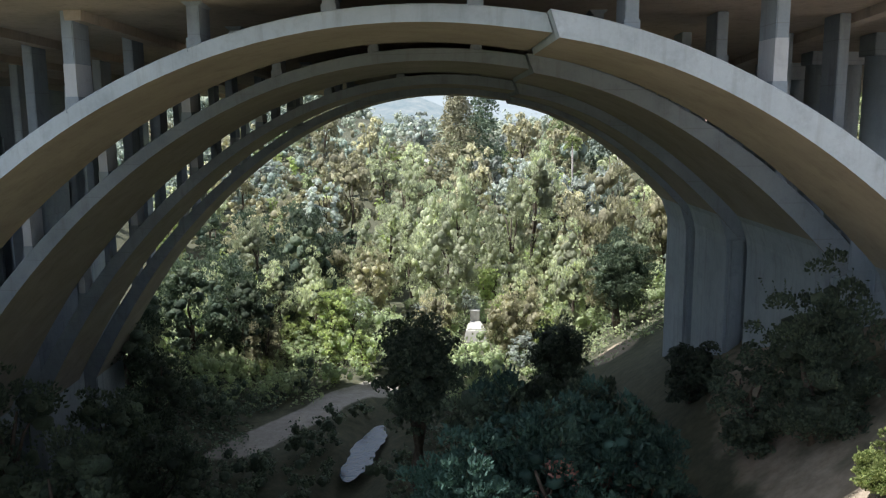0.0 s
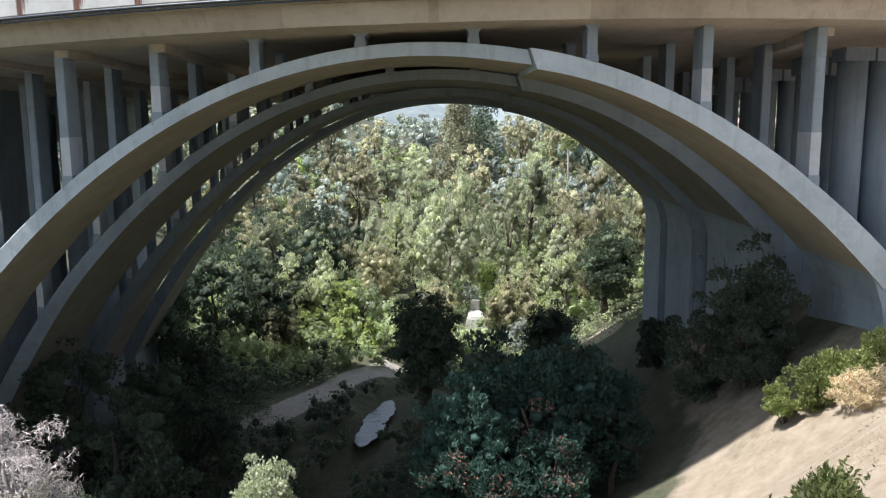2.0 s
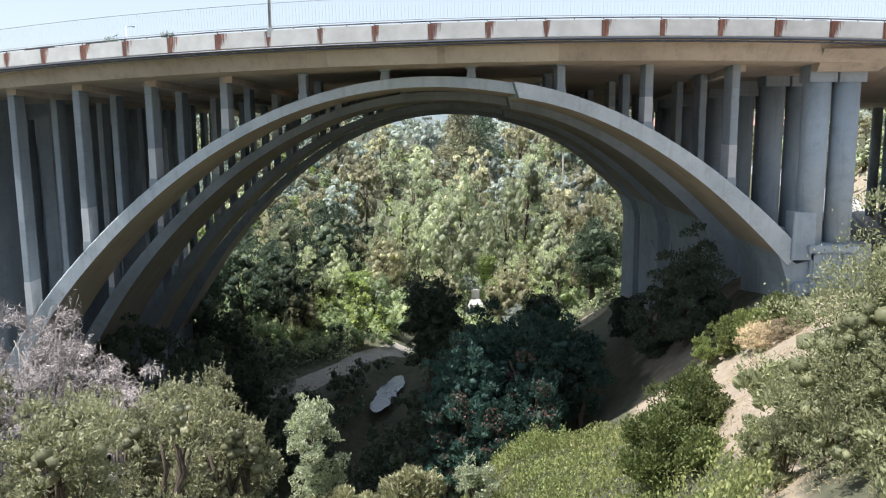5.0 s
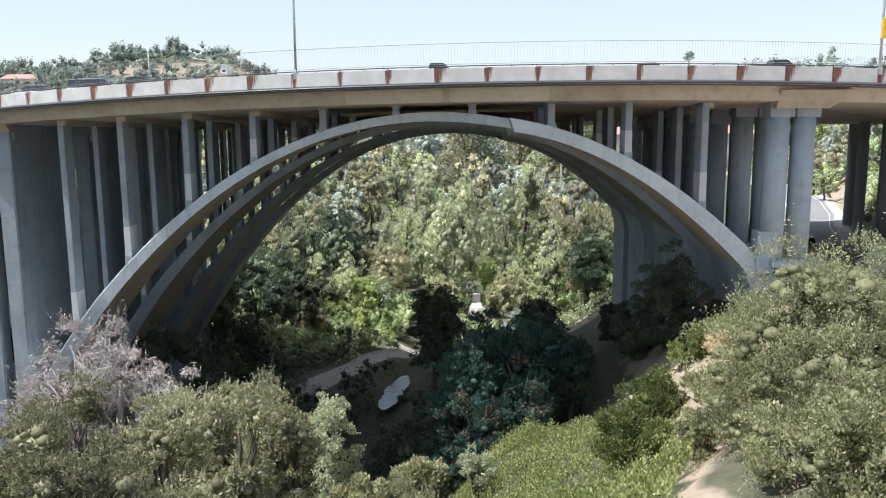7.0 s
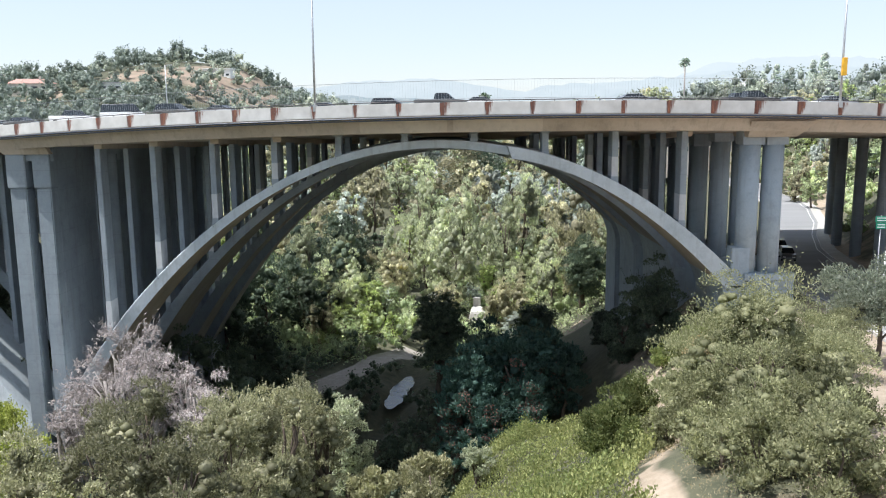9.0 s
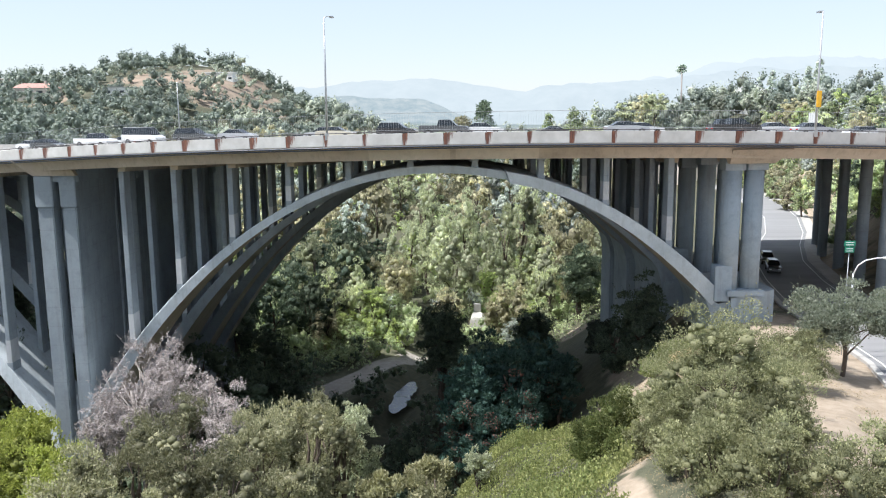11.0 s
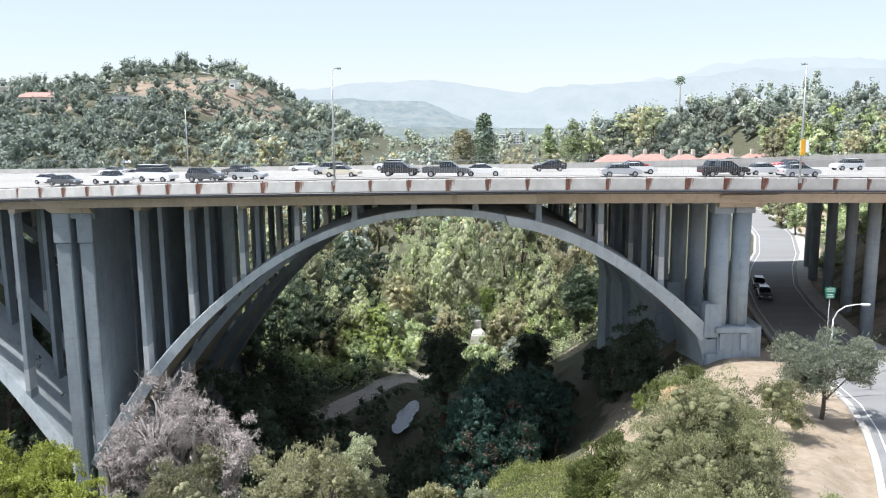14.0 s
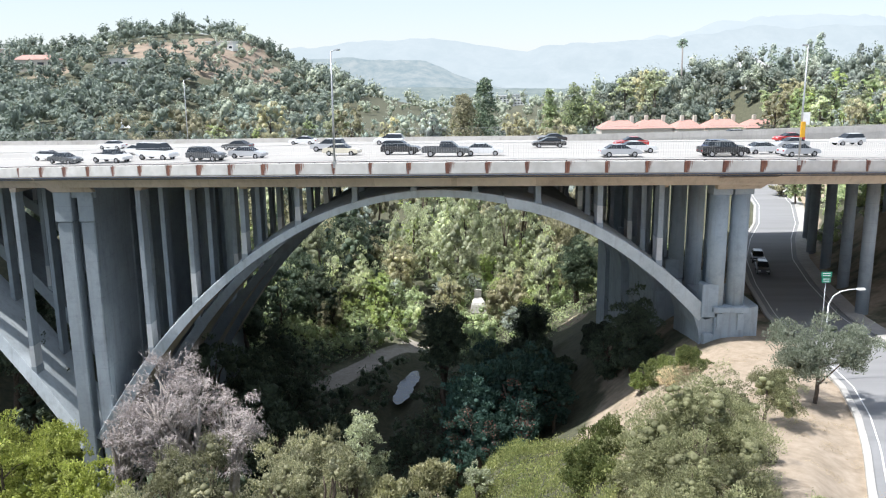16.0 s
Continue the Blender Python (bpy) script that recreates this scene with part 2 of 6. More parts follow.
def part(name, data, mat, parent, label=""):
    """Links a bmesh or a mesh as one object under a thing or a part."""
    if isinstance(data, bmesh.types.BMesh):
        me = bpy.data.meshes.new(name)
        bmesh.ops.recalc_face_normals(data, faces=data.faces)
        data.to_mesh(me)
        data.free()
        me.materials.append(mat)
    else:
        me = data
    ob = new(name, me)
    ob.parent = parent
    return tagged(ob, label)


def box(bm, x0, y0, z0, x1, y1, z1, bevel=0.0):
    vs = [bm.verts.new(c) for c in ((x0, y0, z0), (x1, y0, z0), (x1, y1, z0), (x0, y1, z0), (x0, y0, z1), (x1, y0, z1), (x1, y1, z1), (x0, y1, z1))]
    fs = [bm.faces.new([vs[i] for i in q]) for q in ((0, 3, 2, 1), (4, 5, 6, 7), (0, 1, 5, 4), (1, 2, 6, 5), (2, 3, 7, 6), (3, 0, 4, 7))]
    if bevel:
        bmesh.ops.bevel(bm, geom=list({e for f in fs for e in f.edges}), offset=bevel, segments=2, affect="EDGES")
    return bm


def frustum(bm, a, b):
    """A block between two quads of four corners each, bottom a and top b."""
    va, vb = [bm.verts.new(c) for c in a], [bm.verts.new(c) for c in b]
    bm.faces.new(va[::-1])
    bm.faces.new(vb)
    for i in range(4):
        bm.faces.new((va[i], va[(i + 1) % 4], vb[(i + 1) % 4], vb[i]))
    return bm


def tube(points, radii, sides=8):
    """Vertices and faces of a tapered tube through points."""
    verts, faces = [], []
    pts = [Vector(p) for p in points]
    for i, p in enumerate(pts):
        way = (pts[min(i + 1, len(pts) - 1)] - pts[max(i - 1, 0)]).normalized()
        side = way.orthogonal().normalized()
        up = way.cross(side)
        for k in range(sides):
            a = 2 * math.pi * k / sides
            verts.append(p + (side * math.cos(a) + up * math.sin(a)) * radii[i])
    for i in range(len(pts) - 1):
        for k in range(sides):
            a, b = i * sides + k, i * sides + (k + 1) % sides
            faces.append((a, b, b + sides, a + sides))
    faces.append(tuple(range(sides))[::-1])
    faces.append(tuple(range(len(verts) - sides, len(verts))))
    return verts, faces


def tubes(name, runs, mat, sides=8, smooth=True):
    verts, faces = [], []
    for pts, radii in runs:
        v, f = tube(pts, radii, sides)
        faces += [tuple(i + len(verts) for i in q) for q in f]
        verts += v
    return from_lists(name, verts, faces, mat, smooth)


def thing(name, label, category, group="", kind="", at=(0, 0, 0)):
    ob = new(name)
    ob.location = at
    ob.empty_display_size = 0.5
    return tagged(ob, label, category, group, kind)


def lerp(x, xs, ys):
    return float(np.interp(x, xs, ys))


# ---- lie of the land ----
def smooth_max(a, b, k=2.5):
    h = np.clip(0.5 + 0.5 * (a - b) / k, 0, 1)
    return b + (a - b) * h + k * h * (1 - h)


def hill(x, y, cx, cy, rx, ry, top, power=2.0):
    return top * np.exp(-(np.abs((x - cx) / rx) ** power + np.abs((y - cy) / ry) ** power))


ROAD_Y = [-200.0, -40.0, -3.0, 5.0, 12.4, 20.0, 32.0, 47.0, 66.0, 85.0, 104.0, 122.0, 146.0, 170.0, 300.0]
ROAD_X = [-20.0, 14.0, 30.2, 33.9, 36.9, 39.3, 41.2, 43.0, 47.5, 53.0, 60.6, 69.0, 78.0, 84.0, 96.0]
ROAD_Z = [20.0, 15.0, 11.0, 10.3, 9.7, 9.1, 8.4, 7.6, 6.8, 6.1, 5.6, 5.3, 5.0, 4.8, 4.5]


CREEK_Y = [20.0, 60.0, 78.0, 90.0, 98.0, 112.0, 140.0, 200.0]
CREEK_X = [-16.0, -17.0, -10.5, -9.2, -8.8, -6.0, -6.0, 5.0]


def wobble(x, y, size):
    return np.sin(x / size * 1.3 + 1.7 * np.sin(y / size)) * np.cos(y / size * 1.1 + 1.3 * np.sin(x / size * 0.7))


def land(x, y):
    """Height of the ground: a creek canyon under the bridge, a road bench to its east, hills far off."""
    x, y = np.asarray(x, float), np.asarray(y, float)
    toe = np.interp(y, [-60, -10, 0, 10, 23, 28, 35, 58, 100, 150, 400], [-40, -32, -28, -21, -13, -9, -7, -2, 12, 25, 60])
    floor = -18.6 + np.clip((y - 170) * 0.12, 0, 25) + 0.35 * wobble(x, y, 6)
    bench = np.interp(y, ROAD_Y, ROAD_Z) + 0.2 + np.interp(y, [-60, -10, 12], [3.0, 2.0, 0.0])
    steep = np.interp(y, [0, 60, 150], [0.80, 0.80, 0.55])
    east = -18.6 + steep * (x - toe)
    east = -smooth_max(-east, -(bench + 0.25 * wobble(x, y, 9)), 3.0)
    left_toe = np.interp(y, [20, 31, 40, 78, 130, 400], [-20, -27, -64, -66, -50, -90])
    west = -18.6 + 0.55 * (left_toe - x)
    west = -smooth_max(-west, -np.interp(x, [-160, -70], [14, 3]) + 0 * y, 4.0)
    z = smooth_max(smooth_max(floor, east, 3.0), west, 3.0)
    front = 2.5 + 5.5 * np.clip((-x - 5) / 6, 0, 1) - 0.62 * np.maximum(0, y + 2) - 0.2 * np.maximum(0, -x - 16)
    front = np.maximum(front, -30)
    z = smooth_max(z, front, 2.0)
    off = x - np.interp(y, ROAD_Y, ROAD_X)
    cut = np.clip((off - 6.5) / 24, 0, 1)
    z = z + cut * cut * (3 - 2 * cut) * np.interp(y, [20, 50, 90, 140, 420, 600], [0, 9, 17, 19, 17, 2])
    flat = np.clip((np.abs(off) - 6.0) / 3.0, 0, 1) * np.clip((260 - y) / 40, 0, 1) + np.clip((y - 220) / 40, 0, 1)
    z = z * flat + (1 - flat) * (np.interp(y, ROAD_Y, ROAD_Z) - 0.12)
    creek = np.abs(x - np.interp(y, CREEK_Y, CREEK_X))
    z = z - 1.5 * np.clip(1.4 - creek / 2.7, 0, 1) * np.clip((y - 40) / 20, 0, 1) * np.clip((190 - y) / 30, 0, 1)
    far = np.clip((y - 190) / 250, 0, 1) * np.clip((900 - y) / 300, 0, 1)
    z = z + far * 10 * np.clip((np.abs(x - 20) - 30) / 120, 0, 1)
    z = z + hill(x, y, -198, 620, 104, 170, 44) + hill(x, y, -440, 560, 170, 190, 23)
    z = z + hill(x, y, 84, 335, 36, 80, 16)
    drop = np.clip((y - 700) / 450, 0, 1)
    z = z - 42 * drop * drop * (3 - 2 * drop)
    z = z + hill(x, y, 3.5, 28, 6.5, 11, 5.8) - hill(x, y, 8.0, 3.0, 4.0, 6.0, 3.4)
    z = z + 1.2 * wobble(x, y, 37) * np.clip((np.abs(y - 60) - 70) / 60, 0, 1)
    return z


def hill_bare(x, y):
    """Dry tan patches on the hillside."""
    return (wobble(x, y, 46) * 0.6 + wobble(x, y, 19) * 0.6 > 0.28) & (land(x, y) > 24) | (((x + 148) / 40) ** 2 + ((y - 535) / 66) ** 2 < 1) | (((x + 196) / 26) ** 2 + ((y - 505) / 40) ** 2 < 1)


def height(x, y):
    return float(land(x, y))


def axis(lo, hi, fine_lo, fine_hi, step, grow=1.13):
    a = list(np.arange(fine_lo, fine_hi + step / 2, step))
    s = step
    while a[-1] < hi:
        s *= grow
        a.append(a[-1] + s)
    s = step
    while a[0] > lo:
        s *= grow
        a.insert(0, a[0] - s)
    return np.array(a)


def build_ground():
    xs, ys = axis(-4200, 4200, -75, 95, 1.3), axis(-700, 4700, -60, 190, 1.4)
    gx, gy = np.meshgrid(xs, ys)
    gz = land(gx, gy)
    h, w = gx.shape
    verts = np.stack([gx, gy, gz], -1).reshape(-1, 3)
    i = np.arange(h * w).reshape(h, w)
    quads = np.stack([i[:-1, :-1], i[:-1, 1:], i[1:, 1:], i[1:, :-1]], -1).reshape(-1, 4)
    me = bpy.data.meshes.new("ground")
    me.vertices.add(len(verts))
    me.vertices.foreach_set("co", verts.ravel())
    me.loops.add(quads.size)
    me.loops.foreach_set("vertex_index", quads.ravel())
    me.polygons.add(len(quads))
    me.polygons.foreach_set("loop_start", np.arange(0, quads.size, 4))
    me.polygons.foreach_set("use_smooth", np.ones(len(quads), bool))
    me.update()
    x, y, z = verts.T
    glade = np.exp(-(((x - 24) / 5) ** 2 + ((y - 110) / 7) ** 2)) + 0.9 * np.exp(-(((x - 5) / 3) ** 2 + ((y - 143) / 3) ** 2))
    dirt = glade + np.clip((z + 4.0) / 3, 0, 1) * np.clip((x - 7 + 0.15 * np.maximum(y - 10, -20)) / 4, 0, 1) * np.clip((112 - y) / 20, 0, 1)
    track = np.clip(1.3 - np.abs(x - np.interp(y, [-20, -8.4, -4.6, 2, 10, 20, 30], [6.6, 7.0, 8.9, 11.0, 12.8, 15.4, 17.4])) / 0.6, 0, 1) * (y < 32) * (y > -22)
    verge = np.clip((x - np.interp(y, ROAD_Y, ROAD_X) - 4.0) / 2, 0, 1) * np.clip((np.interp(y, ROAD_Y, ROAD_X) + np.interp(y, [135, 165], [11, 19]) - x) / 4, 0, 1) * np.clip((225 - y) / 20, 0, 1) * np.clip((y - 60) / 20, 0, 1)
    bed = np.clip(1.3 - ((x - 4.3 + 0.03 * (y - 20)) / 7.0) ** 2 - (np.maximum(0, y - 24) / 15) ** 2, 0, 1) * (y > -40) * (x < np.interp(y, [-20, -8.4, -4.6, 2, 10, 20, 30], [6.6, 7.0, 8.9, 11.0, 12.8, 15.4, 17.4]))
    # dirt thins to dark litter northward; under the arch this paints in its shade
    dirt = dirt * np.interp(y, [14, 22, 34, 40], [1.0, 0.68, 0.62, 0.5]) + np.maximum(0, glade - 0.5)
    lane = np.interp(y, [-20, -8.4, -4.6, 2, 10, 20, 30], [6.6, 7.0, 8.9, 11.0, 12.8, 15.4, 17.4])
    beside = 0.44 * np.clip((x - lane) / 0.8, 0, 1) * (x < 26) * (y < 18) * (y > -45)
    dirt = np.maximum(np.maximum(np.maximum(dirt * (1 - bed), beside), track), verge)
    bar = np.abs(x + 24.0 - (y - 92) * 0.62)
    sand = np.clip((-16.0 - z) / 1.0, 0, 1) * np.clip((121 - y) / 4, 0, 1) * np.clip((4.6 - bar) / 3, 0, 0.8) * np.clip((y - 86) / 5, 0, 1)
    scrub = hill_bare(x, y) * np.clip((y - 380) / 60, 0, 1) * np.clip((hill(x, y, -198, 620, 104, 170, 44) + hill(x, y, -440, 560, 170, 190, 23) - 6) / 8, 0, 1)
    cover = me.color_attributes.new("cover", "FLOAT_COLOR", "POINT")
    cover.data.foreach_set("color", np.stack([dirt, sand, scrub, np.ones_like(x)], -1).ravel())
    me.materials.append(SOIL)
    ob = new("ground", me)
    tagged(ob, "dry tan soil with leaf litter and sandy creek bed", "ground", kind="structure")


build_ground()


# ---- the bridge ----
WIDE, SKEW = 75.0, 0.07


def bow(x, mid, k, reach=58.0):
    # past 78 m, unseen, the edge stops curving so the deck shades the west ribs
    d = min(abs(x - mid), 78.0)
    return k * d * d if d < reach else k * reach * reach + 2 * k * reach * (d - reach)


def edge_y(x):
    return 32.6 + bow(x, 13.5, 0.0041)


def edge_z(x):
    return 28.6 - bow(x, 10.0, 0.00053)


def far_y(x):
    return 107.6 + bow(x, 13.5, 0.0006)


def far_z(x):
    return 25.45 - bow(x, 10.0, 0.00006)


def deck_point(x, v, dz):
    """A point of the deck: x along it, v metres in from its outer face (of WIDE), dz above the parapet's top."""
    f = v / WIDE
    return Vector((x + SKEW * v, edge_y(x) + f * (far_y(x) - edge_y(x)), edge_z(x) + f * (far_z(x) - edge_z(x)) + dz))


def road_point(x, v, up):
    """A point up metres over the traffic lanes, which stand higher in the middle of the deck."""
    return deck_point(x, v, lerp(v, [0, 12, 48, WIDE], [-0.62, -0.12, -0.12, -0.7]) + up)


JOINT = 4.6
# where each arch barrel begins and ends behind the face of the first, and the inner face of its east wall
BARRELS = ((0.0, 10.2, 26.6), (15.4, 29.4, 25.2), (33.0, 42.0, 24.7), (44.4, 51.4, 24.5))


def set_back(co, v):
    """Carries a point of the first barrel v metres deeper under the deck: the span shortens and the deck falls away."""
    d = co.x - JOINT
    return Vector((co.x + v * (0.04 - (0.001 if d < 0 else 0.0019) * d), co.y + v, co.z - 0.045 * v))


def soffit(x, y):
    """Height of the girder's underside over a place in plan."""
    v = y - edge_y(x)
    for _ in range(3):
        x0 = x - SKEW * v
        v = WIDE * (y - edge_y(x0)) / (far_y(x0) - edge_y(x0))
    return deck_point(x - SKEW * v, v, -2.62).z


def rib_front(x):
    west = 36.75 + 0.215 * (JOINT - x) + min(3.1, 0.25 * max(0.0, -36.0 - x))
    return west if x < JOINT else 36.05 + 0.065 * (x - JOINT)


def rib_top(x):
    d = x - JOINT
    return 24.45 - 0.1888 * d - 0.0148 * d * d + 0.000013 * d ** 3 if d < 0 else 24.5 - 0.141 * d - 0.01875 * d * d


def rib_low(x):
    d = x - JOINT
    return 23.6 - 0.196 * d - 0.01475 * d * d + 0.000035 * d ** 3 if d < 0 else 23.36 - 0.124 * d - 0.02204 * d * d


def left_span_top(x):
    return 24.3 - 0.0133 * ((x + 99.5) * 1.038) ** 2


def sweep(name, sections, mat, caps=True):
    """A mesh through closed cross sections of equal point counts."""
    verts, faces, n = [], [], len(sections[0])
    for s in sections:
        verts += s
    for i in range(len(sections) - 1):
        for k in range(n):
            a, b = i * n + k, i * n + (k + 1) % n
            faces.append((a, b, b + n, a + n))
    if caps:
        faces.append(tuple(range(n))[::-1])
        faces.append(tuple(range(len(verts) - n, len(verts))))
    return from_lists(name, verts, faces, mat)


bridge = thing("arch_bridge", "wide grey concrete open-spandrel arch freeway bridge with rust-stained parapets", "bridge", at=(0, 33, 0))


def on_bridge(name, data, mat, parent=None, label=""):
    ob = part(name, data, mat, parent or bridge, label)
    if parent is None:
        ob.matrix_parent_inverse = Matrix.Translation((0, -33, 0))
    return ob


def on_row(name, data, mat, v, label=""):
    ob = on_bridge(name, data, mat, label=label)
    if v:
        for p in ob.data.vertices:
            p.co = set_back(p.co, v)
    return ob


def build_deck():
    xs = [-150 + 2.5 * i for i in range(113)]
    profile = [(0.06, -1.12), (0.06, -1.3), (1.2, -1.5), (1.8, -2.65), (WIDE - 1.8, -2.65), (WIDE - 1.2, -1.5), (WIDE, -1.3), (WIDE, -1.12)]
    on_bridge("girder", sweep("girder", [[deck_point(x, v, z) for v, z in profile] for x in xs], GIRDER), GIRDER, label="tan weathered box girder")
    for a, b in ((-9.4, -1.2), (-0.6, 7.6)):
        face = [(1.17, -1.52), (1.77, -2.64), (1.83, -2.64), (1.23, -1.52)]
        on_bridge("paint_patch", sweep("paint_patch", [[deck_point(a + (b - a) * k / 8, v - 0.02, z) for v, z in face] for k in range(9)], FACE_PAINT), FACE_PAINT, label="paler repainted stretch of the girder face")
    lanes = (0.2, 6.0, 12.0, 30.0, 48.0, 60.0, WIDE - 0.2)
    on_bridge("roadway", sweep("roadway", [[deck_point(x, 0.2, -1.115)] + [road_point(x, v, 0) for v in lanes] + [deck_point(x, WIDE - 0.2, -1.115)] for x in xs], DECK_ROAD), DECK_ROAD, label="pale concrete traffic lanes")
    for v in (WIDE - 0.5,):
        profile = [(v, -0.02), (v + 0.1, 0.34), (v + 0.22, 0.82), (v + 0.4, 0.82), (v + 0.52, 0.34), (v + 0.62, -0.02)]
        profile = [(a - 0.62 if v > 60 else a, b) for a, b in profile]
        on_bridge("barrier", sweep("barrier", [[road_point(x, a, b) for a, b in profile] for x in xs], KERB), KERB, label="low concrete traffic barrier")


def build_parapet():
    step = 4.07
    pts = [6.4]
    for way in (1, -1):
        x = 6.4
        while -128 < x < 110:
            slope = (edge_y(x + 0.1) - edge_y(x - 0.1)) / 0.2
            x += way * step / math.sqrt(1 + slope * slope)
            pts.append(x)
    pts = sorted(pts)
    bm = bmesh.new()
    box(bm, -step / 2 + 0.19, 0, -1.16, step / 2 - 0.0, 0.34, 0, 0.025)
    box(bm, -step / 2 - 0.02, 0.03, -1.15, -step / 2 + 0.2, 0.34, -0.05)
    panel = bpy.data.meshes.new("parapet_panel")
    bmesh.ops.recalc_face_normals(bm, faces=bm.faces)
    bmesh.ops.translate(bm, verts=bm.verts, vec=(step / 2, 0, 0))
    bm.to_mesh(panel)
    bm.free()
    panel.materials.append(PARAPET)
    runs = [([(0, 0.17, 0.14), (step, 0.17, 0.14)], [0.05, 0.05])]
    for k in (0.0, 0.5):
        runs.append(([(0.15 + step * k, 0.17, 0), (0.15 + step * k, 0.17, 0.16)], [0.045, 0.045]))
    rail = tubes("hand_rail", runs, RAIL, 5)
    runs = [([(0, 0.22, 1.95), (step, 0.22, 1.95)], [0.022, 0.022]), ([(0, 0.22, 0.3), (step, 0.22, 0.3)], [0.022, 0.022])]
    for k in range(16):
        x = (k + 0.5) * step / 16
        runs.append(([(x, 0.22, 0.28), (x, 0.22, 1.98)], [0.008, 0.008]))
    fence = tubes("fence_panel", runs, STEEL, 3, False)
    for a, b in zip(pts, pts[1:]):
        p, q = deck_point(a, 0, 0), deck_point(b, 0, 0)
        way = q - p
        m = Matrix.Translation(p) @ Matrix.Rotation(math.atan2(way.y, way.x), 4, "Z") @ Matrix.Rotation(-math.asin(way.z / way.length), 4, "Y")
        for name, me, label in (("parapet_panel", panel, "white concrete parapet with rust runs at drain"), ("hand_rail", rail, "dark low rail"), ("fence_panel", fence, "thin steel picket fence")):
            ob = on_bridge(name, me, None, label=label)
            ob.matrix_basis = m
            if name == "fence_panel":
                tagged(ob, kind="stuff")
        far = deck_point(a, WIDE - 0.3, 0)
        ob = on_bridge("fence_panel", fence, None, label="thin steel picket fence")
        ob.matrix_basis = Matrix.Translation(far - Vector((0, 0.22, 0.25))) @ Matrix.Rotation(math.atan2(way.y * 0.12, way.x), 4, "Z")
        tagged(ob, kind="stuff")


def build_pipe():
    xs = [-120 + 1.5 * i for i in range(148)]
    for k, (v, dz, r) in enumerate(((-0.1, -1.32, 0.085), (-0.06, -1.52, 0.06))):
        on_bridge("pipe", tubes("pipe", [([deck_point(x, v, dz) for x in xs], [r] * len(xs))], DARK_PIPE, 8), DARK_PIPE, label="dark utility pipe under the deck edge")
    bm = bmesh.new()
    box(bm, -0.03, -0.1, -0.16, 0.03, 0.5, 0.16)
    me = bpy.data.meshes.new("pipe_bracket")
    bmesh.ops.recalc_face_normals(bm, faces=bm.faces)
    bm.to_mesh(me)
    bm.free()
    me.materials.append(STEEL)
    x = -100.0
    while x < 90:
        ob = on_bridge("pipe_bracket", me, None)
        ob.matrix_basis = Matrix.Translation(deck_point(x, 0.0, -1.4))
        x += 3.1


def rib_mesh(name, x0, x1, top, low, fore, back, mat, under, n=44):
    """A barrel of an arch between its upper and lower lines, fore and back its two faces; low is a line or a depth across the slope."""
    secs = []
    for i in range(n + 1):
        x = x0 + (x1 - x0) * i / n
        z, dz = top(x), (top(x + 0.05) - top(x - 0.05)) / 0.1
        nx, nz = dz / math.sqrt(1 + dz * dz), -1 / math.sqrt(1 + dz * dz)
        if isinstance(low, float):
            t = low
        else:
            a, b = 0.2, 5.0
            for _ in range(24):
                t = (a + b) / 2
                a, b = (t, b) if z + nz * t > low(x + nx * t) else (a, t)
        ym = rib_front(x)
        c = 0.06
        lo = (x + nx * t, z + nz * t)
        secs.append([Vector((x, ym + fore + c, z)), Vector((x, ym + back, z)), Vector((lo[0], ym + back, lo[1])), Vector((lo[0], ym + fore, lo[1])),
                     Vector((x + nx * c, ym + fore, z + nz * c))])
    me = sweep(name, secs, mat)
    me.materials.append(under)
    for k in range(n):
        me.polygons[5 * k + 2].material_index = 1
    return me


COLUMN_X = [1.5 + 6.73 * k for k in range(-6, 4)]
SPAN_X = [-57.3 - 6.82 * k for k in range(6)]


def blade(x, y0, y1, z0, z1, wide=0.6):
    """A slender blade column with chamfered corners."""
    bm = bmesh.new()
    box(bm, x - wide / 2, y0, z0, x + wide / 2, y1, z1, 0.05)
    return bm


